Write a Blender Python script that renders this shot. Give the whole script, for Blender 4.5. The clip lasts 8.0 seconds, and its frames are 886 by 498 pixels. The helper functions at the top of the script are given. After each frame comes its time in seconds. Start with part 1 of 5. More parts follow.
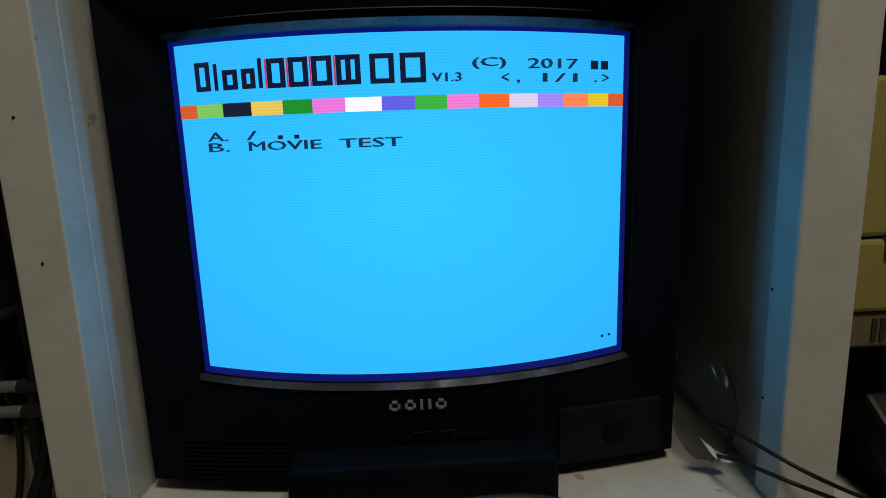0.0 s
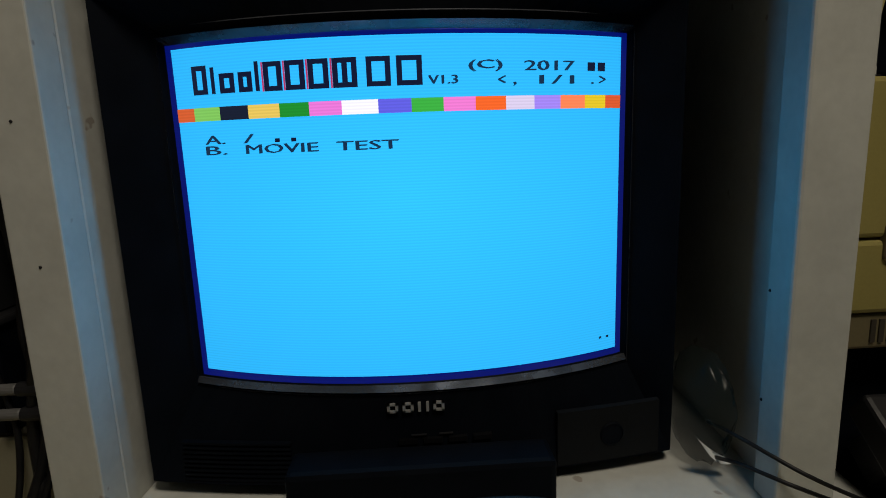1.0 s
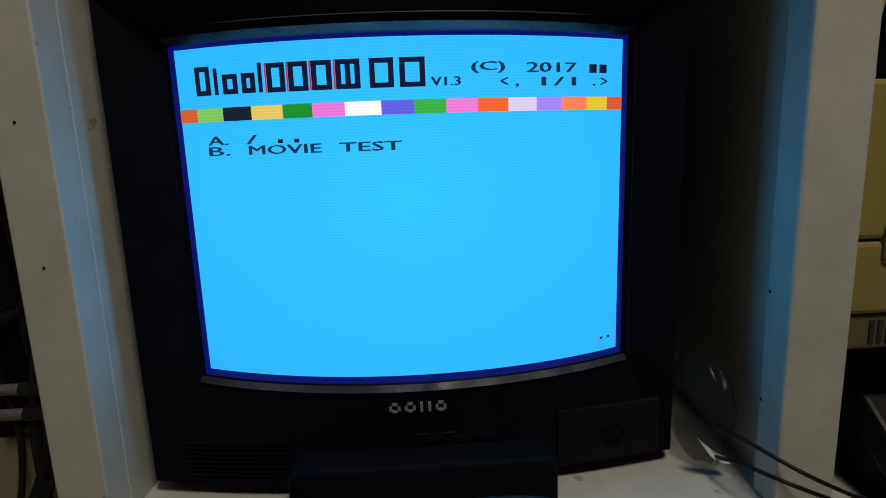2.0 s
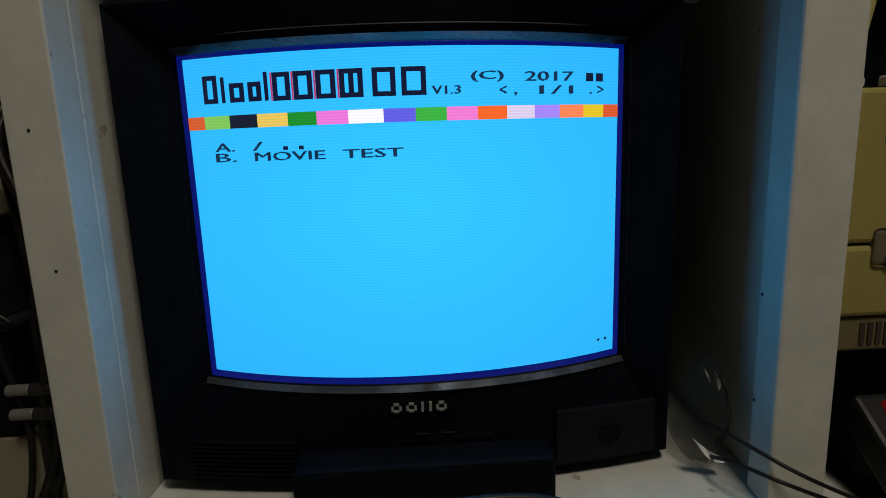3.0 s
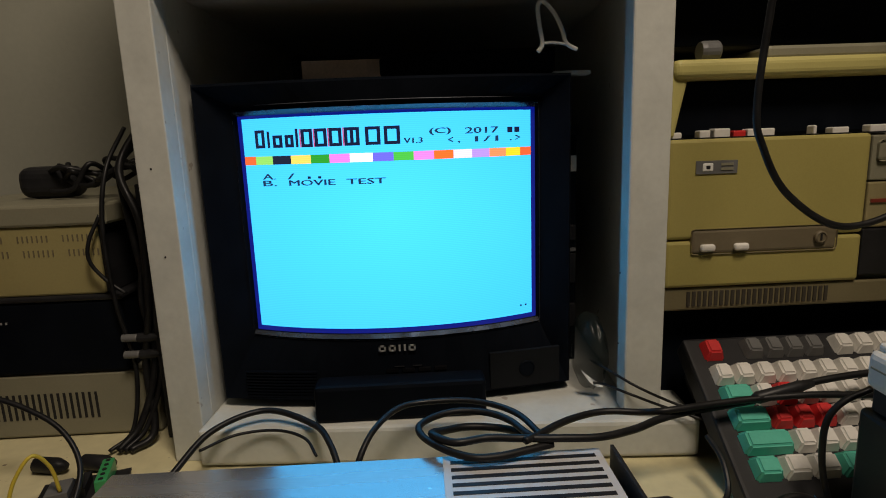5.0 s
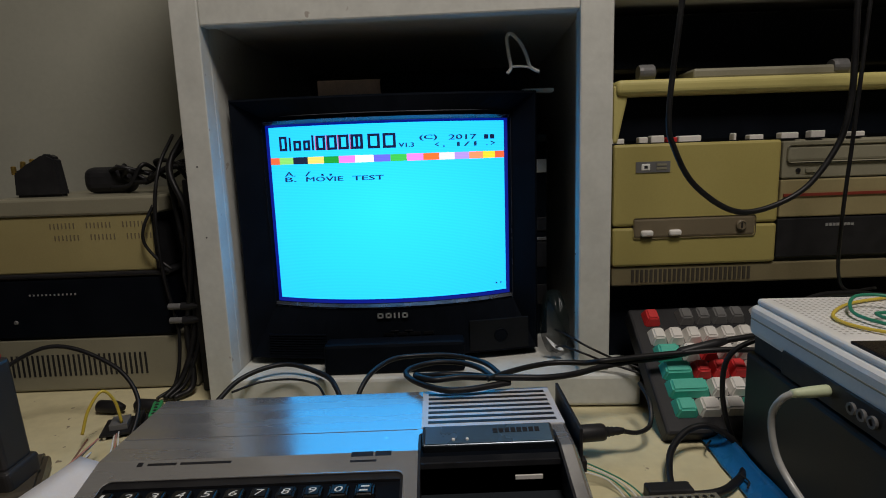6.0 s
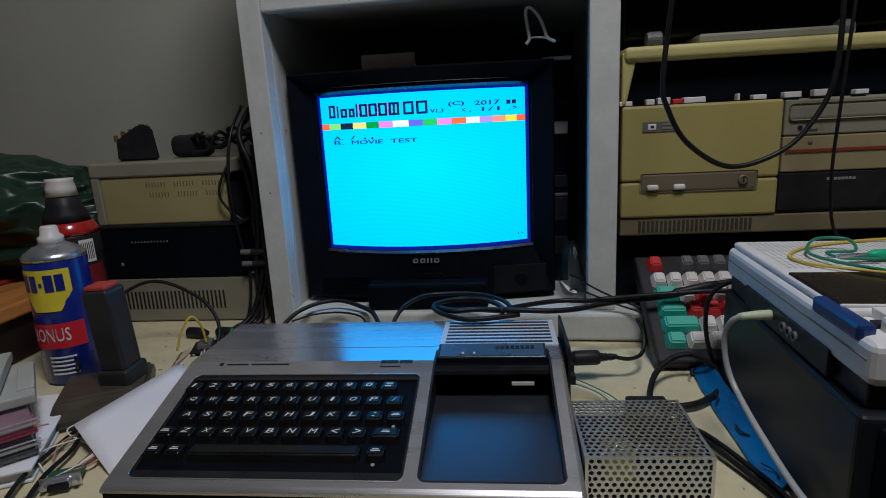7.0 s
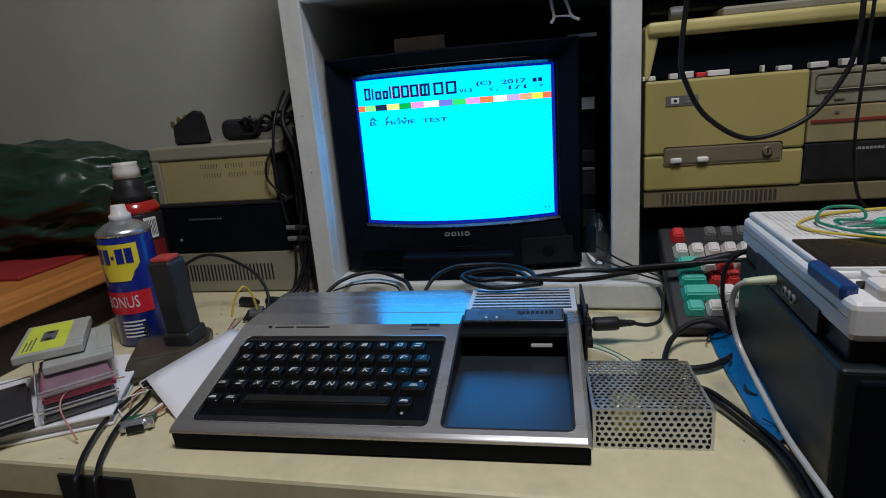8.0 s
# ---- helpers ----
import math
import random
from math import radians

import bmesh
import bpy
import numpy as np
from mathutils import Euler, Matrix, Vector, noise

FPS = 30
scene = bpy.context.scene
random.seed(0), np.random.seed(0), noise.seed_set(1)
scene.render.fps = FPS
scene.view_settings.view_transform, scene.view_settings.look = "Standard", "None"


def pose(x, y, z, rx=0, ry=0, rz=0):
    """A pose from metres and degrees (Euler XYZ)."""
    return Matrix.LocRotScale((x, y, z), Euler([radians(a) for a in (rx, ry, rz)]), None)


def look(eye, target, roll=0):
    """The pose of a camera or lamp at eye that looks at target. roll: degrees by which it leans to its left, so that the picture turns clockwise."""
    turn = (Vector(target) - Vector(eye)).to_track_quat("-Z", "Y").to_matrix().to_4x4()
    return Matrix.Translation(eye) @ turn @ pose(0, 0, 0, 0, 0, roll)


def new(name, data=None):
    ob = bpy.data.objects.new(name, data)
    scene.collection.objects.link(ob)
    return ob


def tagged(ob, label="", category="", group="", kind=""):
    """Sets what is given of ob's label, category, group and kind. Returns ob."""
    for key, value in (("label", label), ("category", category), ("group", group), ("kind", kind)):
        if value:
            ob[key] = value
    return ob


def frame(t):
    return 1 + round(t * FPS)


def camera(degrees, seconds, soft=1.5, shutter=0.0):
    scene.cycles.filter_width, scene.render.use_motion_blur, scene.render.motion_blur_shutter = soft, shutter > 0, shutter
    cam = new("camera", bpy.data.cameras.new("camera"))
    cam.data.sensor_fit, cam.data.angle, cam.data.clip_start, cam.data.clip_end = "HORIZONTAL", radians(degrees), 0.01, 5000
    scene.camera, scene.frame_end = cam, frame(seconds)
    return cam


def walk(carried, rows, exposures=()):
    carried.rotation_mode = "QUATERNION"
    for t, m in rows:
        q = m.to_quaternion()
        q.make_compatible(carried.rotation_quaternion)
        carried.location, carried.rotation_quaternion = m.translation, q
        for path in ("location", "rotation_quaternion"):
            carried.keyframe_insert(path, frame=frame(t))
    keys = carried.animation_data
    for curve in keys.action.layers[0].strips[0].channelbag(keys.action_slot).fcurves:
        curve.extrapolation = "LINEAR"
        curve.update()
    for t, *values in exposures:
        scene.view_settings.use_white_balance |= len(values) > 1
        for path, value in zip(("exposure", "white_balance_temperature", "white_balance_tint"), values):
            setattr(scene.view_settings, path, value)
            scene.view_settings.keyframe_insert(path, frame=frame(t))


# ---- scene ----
cam = camera(76.9, 8.0, soft=1.0)
PATH = [
    (0, (0.003, 0.035, 1.013), (0.097, 1.999, 0.647), -1.9),
    (0.5, (0.003, 0.033, 1.015), (0.101, 1.996, 0.649), -2.0),
    (1, (0.006, 0.035, 1.014), (0.093, 1.999, 0.65), -2.1),
    (1.5, (0.003, 0.037, 1.015), (0.1, 1.999, 0.642), -2.0),
    (3, (0.003, 0.025, 1.018), (0.095, 1.99, 0.659), -2.0),
    (3.5, (0.006, 0.03, 1.02), (0.1, 1.993, 0.65), -2.0),
    (4, (0.006, 0.031, 1.02), (0.102, 1.995, 0.652), -2.0),
    (4.2, (0.007, 0.018, 1.019), (0.097, 1.983, 0.659), -2.0),
    (4.5, (0.014, -0.03, 1.037), (0.1, 1.931, 0.652), -2.1),
    (4.7, (0.016, -0.083, 1.049), (0.1, 1.876, 0.652), -1.9),
    (5, (0.03, -0.158, 1.049), (0.099, 1.805, 0.674), -2.1),
    (5.2, (0.021, -0.204, 1.038), (0.155, 1.762, 0.692), -1.9),
    (6.3, (0.091, -0.294, 1.039), (0.047, 1.679, 0.71), -2.1),
    (6.5, (0.11, -0.309, 1.044), (0.029, 1.659, 0.695), -2.3),
    (7, (0.104, -0.377, 1.037), (-0.105, 1.562, 0.594), -3.0),
    (7.3, (0.106, -0.402, 1.04), (-0.175, 1.513, 0.538), -3.5),
    (7.5, (0.115, -0.419, 1.04), (-0.209, 1.487, 0.527), -3.8),
    (8, (0.13, -0.418, 1.04), (-0.241, 1.48, 0.53), -4.6),
]
EXPOSURES = [(0.0, -0.05, 6200, 11), (4.3, -0.05, 6200, 11), (5.0, 0.57, 6550, 16), (5.2, 0.74, 6500, 16), (5.6, 0.72, 6100, 16), (6.3, 0.52, 5500, 17), (7.0, 0.52, 5050, 18), (7.5, 0.80, 5100, 18), (8.0, 0.92, 5100, 18)]
walk(cam, [(t, look(eye, target, roll)) for t, eye, target, roll in PATH], EXPOSURES)

# ---- world and lights ----
world = bpy.data.worlds.new("world")
scene.world = world
world.use_nodes = True
world.node_tree.nodes["Background"].inputs[0].default_value = (0.9, 0.95, 1.0, 1)
world.node_tree.nodes["Background"].inputs[1].default_value = 0.02


def area_lamp(name, m, size, watts, color):
    data = bpy.data.lights.new(name, "AREA")
    data.shape, data.size, data.energy, data.color = "DISK", size, watts, color
    ob = new(name, data)
    ob.matrix_world = m
    return ob


area_lamp("ceiling_lamp_light", look((0.30, -0.42, 2.28), (0.0, 0.05, 0.75)), 0.40, 9.5, (1.0, 0.87, 0.67))


# ---- materials ----
def material(name, color, rough=0.5, metal=0.0, grain=400.0, stain=18.0, vary=0.12, bump=0.15, coat=0.0, spec=0.5, stretch=(1, 1, 1), specks=None):
    m = bpy.data.materials.new(name)
    m.use_nodes = True
    nt = m.node_tree
    n, l = nt.nodes, nt.links
    p = n["Principled BSDF"]
    co = n.new("ShaderNodeTexCoord")
    mp = n.new("ShaderNodeMapping")
    mp.inputs["Scale"].default_value = stretch
    l.new(co.outputs["Object"], mp.inputs[0])
    big, fine = n.new("ShaderNodeTexNoise"), n.new("ShaderNodeTexNoise")
    big.inputs["Scale"].default_value, big.inputs["Detail"].default_value = stain, 5
    fine.inputs["Scale"].default_value, fine.inputs["Detail"].default_value = grain, 3
    l.new(mp.outputs[0], big.inputs[0]), l.new(mp.outputs[0], fine.inputs[0])
    add = n.new("ShaderNodeMath")
    add.operation = "MULTIPLY_ADD"
    add.inputs[1].default_value = 0.5
    l.new(fine.outputs[0], add.inputs[0]), l.new(big.outputs[0], add.inputs[2])
    rng = n.new("ShaderNodeMapRange")
    rng.inputs["From Min"].default_value, rng.inputs["From Max"].default_value = 0.4, 1.1
    rng.inputs["To Min"].default_value, rng.inputs["To Max"].default_value = 1 - vary, 1 + vary
    l.new(add.outputs[0], rng.inputs[0])
    mul = n.new("ShaderNodeMix")
    mul.data_type, mul.blend_type = "RGBA", "MULTIPLY"
    mul.inputs[0].default_value = 1.0
    mul.inputs[6].default_value = (*color, 1)
    l.new(rng.outputs[0], mul.inputs[7])
    out = mul.outputs[2]
    if specks:
        size, color2, limit = specks
        spot, cut, mix = n.new("ShaderNodeTexNoise"), n.new("ShaderNodeMapRange"), n.new("ShaderNodeMix")
        spot.inputs["Scale"].default_value, spot.inputs["Detail"].default_value = size, 2
        cut.inputs["From Min"].default_value, cut.inputs["From Max"].default_value = limit, limit + 0.03
        mix.data_type = "RGBA"
        mix.inputs[7].default_value = (*color2, 1)
        l.new(co.outputs["Object"], spot.inputs[0]), l.new(spot.outputs[0], cut.inputs[0])
        l.new(cut.outputs[0], mix.inputs[0]), l.new(out, mix.inputs[6])
        out = mix.outputs[2]
    l.new(out, p.inputs["Base Color"])
    rr = n.new("ShaderNodeMapRange")
    rr.inputs["From Min"].default_value, rr.inputs["From Max"].default_value = 0.3, 0.7
    rr.inputs["To Min"].default_value, rr.inputs["To Max"].default_value = max(rough - 0.1, 0.02), min(rough + 0.1, 1)
    l.new(big.outputs[0], rr.inputs[0]), l.new(rr.outputs[0], p.inputs["Roughness"])
    p.inputs["Metallic"].default_value = metal
    p.inputs["Coat Weight"].default_value = coat
    p.inputs["Specular IOR Level"].default_value = spec
    if bump:
        b = n.new("ShaderNodeBump")
        b.inputs["Strength"].default_value, b.inputs["Distance"].default_value = bump, 0.0006
        l.new(add.outputs[0], b.inputs["Height"]), l.new(b.outputs[0], p.inputs["Normal"])
    return m


def glowing(name, color, strength, falloff=0.0):
    """Phosphor: gives off its own light under glass; scan lines vary it slightly."""
    m = bpy.data.materials.new(name)
    m.use_nodes = True
    n, l = m.node_tree.nodes, m.node_tree.links
    p = n["Principled BSDF"]
    p.inputs["Base Color"].default_value = (0.02, 0.02, 0.02, 1)
    p.inputs["Roughness"].default_value = 0.25
    co, wave, rng = n.new("ShaderNodeTexCoord"), n.new("ShaderNodeTexWave"), n.new("ShaderNodeMapRange")
    wave.bands_direction = "Z"
    wave.inputs["Scale"].default_value = 175
    rng.inputs["To Min"].default_value, rng.inputs["To Max"].default_value = strength * 0.93, strength * 1.07
    l.new(co.outputs["Object"], wave.inputs[0]), l.new(wave.outputs[0], rng.inputs[0])
    out = rng.outputs[0]
    if falloff:
        # a tube is brightest in its middle
        sub, flat, far, drop, mul = n.new("ShaderNodeVectorMath"), n.new("ShaderNodeVectorMath"), n.new("ShaderNodeVectorMath"), n.new("ShaderNodeMapRange"), n.new("ShaderNodeMath")
        sub.operation, flat.operation, far.operation, mul.operation = "SUBTRACT", "MULTIPLY", "LENGTH", "MULTIPLY"
        sub.inputs[1].default_value, flat.inputs[1].default_value = (0.5, 0.5, 0.55), (1, 0, 1)
        drop.inputs["From Max"].default_value = 0.7
        drop.inputs["To Min"].default_value, drop.inputs["To Max"].default_value = 1 + falloff * 0.4, 1 - falloff
        l.new(co.outputs["Generated"], sub.inputs[0]), l.new(sub.outputs[0], flat.inputs[0]), l.new(flat.outputs[0], far.inputs[0])
        l.new(far.outputs["Value"], drop.inputs[0]), l.new(drop.outputs[0], mul.inputs[0]), l.new(out, mul.inputs[1])
        out = mul.outputs[0]
    l.new(out, p.inputs["Emission Strength"])
    p.inputs["Emission Color"].default_value = (*color, 1)
    return m


def srgb(r, g, b):
    return tuple(((c / 255 + 0.055) / 1.055) ** 2.4 if c > 10 else c / 255 / 12.92 for c in (r, g, b))


M = {
    "white_paint": material("white_paint", (0.59, 0.60, 0.56), 0.55, stain=30, vary=0.12, bump=0.35, grain=160, specks=(60, (0.40, 0.37, 0.33), 0.73)),
    "wall_paint": material("wall_paint", (0.43, 0.43, 0.36), 0.85, stain=6, vary=0.08, bump=0.3, grain=120),
    "desk": material("desk_laminate", (0.66, 0.60, 0.37), 0.45, stain=14, vary=0.16, bump=0.12, grain=90, specks=(75, (0.25, 0.20, 0.13), 0.72)),
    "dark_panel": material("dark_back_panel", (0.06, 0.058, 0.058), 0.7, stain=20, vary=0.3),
    "tv_plastic": material("tv_black_plastic", (0.0036, 0.0050, 0.0082), 0.55, stain=40, vary=0.25, bump=0.25, grain=900, spec=0.06),
    "tv_lip": material("tv_lip_gloss", (0.14, 0.15, 0.17), 0.24, 0.75, stain=60, vary=0.2, bump=0.02),
    "tv_panel": material("tv_panel_plastic", (0.0085, 0.0095, 0.011), 0.6, stain=50, vary=0.3, bump=0.1, spec=0.1),
    "tv_rim": material("tv_rim_gloss", (0.17, 0.18, 0.21), 0.25, 0.7, bump=0),
    "tv_gloss": material("tv_gloss_trim", (0.005, 0.005, 0.006), 0.30, stain=40, vary=0.2, bump=0.02, spec=0.35),
    "silver_print": material("silver_print", (0.6, 0.6, 0.6), 0.35, 0.6, bump=0),
    "black": material("black_plastic", (0.018, 0.018, 0.020), 0.45, stain=60, vary=0.3, bump=0.2, spec=0.25),
    "rubber": material("black_cable_rubber", (0.009, 0.009, 0.010), 0.45, stain=80, vary=0.3, bump=0.1, spec=0.3),
    "alu": material("brushed_aluminium", (0.60, 0.59, 0.59), 0.24, 0.80, grain=900, stain=30, vary=0.12, bump=0.06, stretch=(0.12, 1, 1), specks=(110, (0.85, 0.85, 0.85), 0.735)),
    "key": material("brown_black_keycap", (0.006, 0.006, 0.0065), 0.30, stain=50, vary=0.3, bump=0.05),
    "well": material("charcoal_plastic", (0.014, 0.014, 0.016), 0.35, stain=40, vary=0.2, bump=0.1),
    "legend": material("white_legend", (0.75, 0.75, 0.72), 0.5, bump=0),
    "smoked": material("smoked_plastic", (0.085, 0.10, 0.12), 0.27, 0.75, stain=6, vary=0.2, bump=0.01, spec=0.9),
    "cream": material("yellowed_computer_plastic", (0.38, 0.325, 0.100), 0.5, stain=8, vary=0.10, bump=0.2, grain=700),
    "cream_light": material("pale_cream_plastic", (0.52, 0.465, 0.17), 0.4, stain=10, vary=0.10, bump=0.15, grain=700),
    "beige_grey": material("beige_grey_metal", (0.245, 0.232, 0.165), 0.5, stain=14, vary=0.12, bump=0.2),
    "pc_foot": material("tan_grey_plastic", (0.19, 0.16, 0.085), 0.5, stain=14, bump=0.15),
    "vent_dark": material("dark_vent", (0.05, 0.042, 0.03), 0.6, bump=0),
    "pc_recess": material("brown_grey_plastic", (0.16, 0.13, 0.08), 0.5, stain=14, bump=0.15),
    "tan_panel": material("tan_metal_panel", (0.34, 0.29, 0.125), 0.5, stain=10, vary=0.12, bump=0.15),
    "steel": material("zinc_steel", (0.62, 0.64, 0.67), 0.32, 0.88, stain=40, vary=0.15, bump=0.08),
    "recorder": material("pale_grey_plastic", (0.74, 0.74, 0.72), 0.45, stain=20, vary=0.08, bump=0.15),
    "recorder_blue": material("blue_label", (0.015, 0.045, 0.17), 0.35, bump=0.05),
    "red": material("red_plastic", (0.62, 0.03, 0.03), 0.4, stain=40, bump=0.08),
    "teal": material("turquoise_keycap", (0.08, 0.48, 0.36), 0.45, stain=60, bump=0.08),
    "white_key": material("white_keycap", (0.72, 0.70, 0.66), 0.45, stain=60, bump=0.08),
    "grey_key": material("grey_keycap", (0.14, 0.14, 0.14), 0.45, stain=60, bump=0.08),
    "plate": material("dark_grey_keyboard_case", (0.016, 0.016, 0.018), 0.5, stain=40, bump=0.15, spec=0.3),
}


# ---- building helpers ----
def thing(name, loc, label, category, group="", kind="", rz=0.0):
    ob = new(name)
    ob.matrix_world = pose(*loc, 0, 0, rz)
    ob.empty_display_size = 0.02
    return tagged(ob, label, category, group, kind)


def link_mesh(name, bm, mat, smooth=False):
    bmesh.ops.recalc_face_normals(bm, faces=bm.faces)
    me = bpy.data.meshes.new(name)
    bm.to_mesh(me)
    bm.free()
    if smooth:
        for f in me.polygons:
            f.use_smooth = True
    me.materials.append(mat)
    return new(name, me)


def part(name, bm, mat, parent, label="", smooth=False, world=True):
    """One mesh under a thing or part. world: the bmesh is in the world's coordinates, else in the parent's."""
    ob = link_mesh(name, bm, mat, smooth)
    ob.parent = parent
    if world:
        top = parent
        m = Matrix.Identity(4)
        while top is not None:
            m = top.matrix_basis @ m
            top = top.parent
        ob.matrix_basis = m.inverted()
        ob.data.transform(ob.matrix_basis)
        ob.matrix_basis = Matrix.Identity(4)
    return tagged(ob, label) if label else ob


def single(name, bm, mat, label, category, group="", kind="", smooth=False):
    """A thing that is one mesh, its origin at its base."""
    ob = link_mesh(name, bm, mat, smooth)
    vs = [v.co for v in ob.data.vertices]
    c = Vector((sum(v.x for v in vs) / len(vs), sum(v.y for v in vs) / len(vs), min(v.z for v in vs)))
    ob.data.transform(Matrix.Translation(-c))
    ob.location = c
    return tagged(ob, label, category, group, kind)


def box(x0, x1, y0, y1, z0, z1, bev=0.0, seg=2, m=None, into=None):
    bm = bmesh.new()
    bmesh.ops.create_cube(bm, size=1.0)
    for v in bm.verts:
        v.co = Vector(((x0 + x1) / 2 + v.co.x * (x1 - x0), (y0 + y1) / 2 + v.co.y * (y1 - y0), (z0 + z1) / 2 + v.co.z * (z1 - z0)))
    if bev:
        bmesh.ops.bevel(bm, geom=list(bm.edges), offset=bev, segments=seg, profile=0.5, affect="EDGES")
    if m is not None:
        bm.transform(m)
    return join(into, bm) if into else bm


def join(a, b):
    """Adds bmesh b to bmesh a and frees b."""
    me = bpy.data.meshes.new("tmp")
    b.to_mesh(me)
    b.free()
    a.from_mesh(me)
    bpy.data.meshes.remove(me)
    return a


def spline(points, steps=10):
    """A smooth line through some points."""
    p = [Vector(q) for q in points]
    p = [2 * p[0] - p[1]] + p + [2 * p[-1] - p[-2]]
    out = []
    for i in range(1, len(p) - 2):
        for k in range(steps):
            t = k / steps
            a, b, c, d = p[i - 1:i + 3]
            out.append(0.5 * (2 * b + (c - a) * t + (2 * a - 5 * b + 4 * c - d) * t * t + (3 * b - a - 3 * c + d) * t ** 3))
    return out + [p[-2]]


def tube(points, r, steps=10, n=8, into=None):
    line = spline(points, steps)
    bm = into or bmesh.new()
    rings, side = [], Vector((0.31, 0.22, 0.93))
    for i, q in enumerate(line):
        d = (line[min(i + 1, len(line) - 1)] - line[max(i - 1, 0)]).normalized()
        u = (side - d * side.dot(d)).normalized()
        side = u
        w = d.cross(u)
        rings.append([bm.verts.new(q + r * (math.cos(a) * u + math.sin(a) * w)) for a in (2 * math.pi * k / n for k in range(n))])
    for a, b in zip(rings, rings[1:]):
        for k in range(n):
            bm.faces.new((a[k], a[(k + 1) % n], b[(k + 1) % n], b[k]))
    bm.faces.new(rings[0]), bm.faces.new(rings[-1][::-1])
    return bm


def lathe(profile, cx=0, cy=0, n=32, m=None):
    """profile: (radius, z) from below to the top."""
    bm = bmesh.new()
    rings = [[bm.verts.new((cx + r * math.cos(2 * math.pi * k / n), cy + r * math.sin(2 * math.pi * k / n), z)) for k in range(n)] for r, z in profile]
    for a, b in zip(rings, rings[1:]):
        for k in range(n):
            bm.faces.new((a[k], a[(k + 1) % n], b[(k + 1) % n], b[k]))
    bm.faces.new(rings[0][::-1]), bm.faces.new(rings[-1])
    if m is not None:
        bm.transform(m)
    return bm


def plate(xs, ys, holes, zfun, thick):
    """A sheet over the grid of xs and ys, without the cells (i, j) in holes."""
    bm = bmesh.new()
    v = {(i, j): bm.verts.new((x, y, zfun(x, y))) for i, x in enumerate(xs) for j, y in enumerate(ys)}
    fs = [bm.faces.new((v[i, j], v[i + 1, j], v[i + 1, j + 1], v[i, j + 1])) for i in range(len(xs) - 1) for j in range(len(ys) - 1) if (i, j) not in holes]
    r = bmesh.ops.extrude_face_region(bm, geom=fs)
    for q in r["geom"]:
        if isinstance(q, bmesh.types.BMVert):
            q.co.z -= thick
    for q in [q for q in bm.verts if not q.link_faces]:
        bm.verts.remove(q)
    return bm


def words(text, width, height, bold=False):
    """Flat letters as a bmesh in the xy plane, filling width and height from the origin."""
    cu = bpy.data.curves.new("w", "FONT")
    cu.body, cu.size = text, 1.0
    cu.resolution_u = 2
    ob = bpy.data.objects.new("w", cu)
    scene.collection.objects.link(ob)
    me = bpy.data.meshes.new_from_object(ob.evaluated_get(bpy.context.evaluated_depsgraph_get()))
    bpy.data.objects.remove(ob), bpy.data.curves.remove(cu)
    bm = bmesh.new()
    bm.from_mesh(me)
    bpy.data.meshes.remove(me)
    lo = [min(v.co[k] for v in bm.verts) for k in (0, 1)]
    hi = [max(v.co[k] for v in bm.verts) for k in (0, 1)]
    for v in bm.verts:
        v.co = Vector(((v.co.x - lo[0]) / (hi[0] - lo[0]) * width, (v.co.y - lo[1]) / max(hi[1] - lo[1], 1e-6) * height, 0))
    if bold:
        twin = bm.copy()
        twin.transform(Matrix.Translation((height * 0.10, height * 0.03, 0.00008)))
        join(bm, twin)
    return bm


# ---- setting ----
tagged(single("floor", box(-2.2, 2.6, -2.6, 0.90, -0.05, 0.0), material("brown_floor", (0.16, 0.10, 0.06), 0.6, stain=6, grain=60), "brown floor under the desk", "floor"), kind="structure")
single("ceiling", box(-2.2, 2.6, -2.6, 0.90, 2.40, 2.45), M["wall_paint"], "plain off-white ceiling", "ceiling", kind="structure")
single("wall_north", box(-2.2, 2.6, 0.84, 0.90, 0.0, 2.40), M["wall_paint"], "plain dull off-white wall behind the desk", "wall", kind="structure")
single("wall_south", box(-2.2, 2.6, -2.66, -2.60, 0.0, 2.40), M["wall_paint"], "plain off-white wall", "wall", kind="structure")
single("wall_west", box(-2.26, -2.20, -2.6, 0.84, 0.0, 2.40), M["wall_paint"], "plain off-white wall", "wall", kind="structure")
single("wall_east", box(2.60, 2.66, -2.6, 0.84, 0.0, 2.40), M["wall_paint"], "plain off-white wall", "wall", kind="structure")

desk = thing("desk", (0, -0.058, 0), "cream laminate desk with a square front edge", "desk", rz=-1.7)
part("top", box(-0.95, 1.15, 0.0, 0.82, 0.712, 0.75, 0.004), M["desk"], desk, world=False)
part("front_panel", box(-0.90, 1.10, 0.004, 0.022, 0.55, 0.712, 0.002), M["desk"], desk, world=False)
part("lock_plate", box(-0.316, -0.238, -0.0025, 0.001, 0.700, 0.7405, 0.001), M["black"], desk, "dark metal plate", world=False)
for x in (-0.90, 1.06):
    part("leg", box(x, x + 0.04, 0.022, 0.80, 0.0, 0.712, 0.003), M["desk"], desk, world=False)

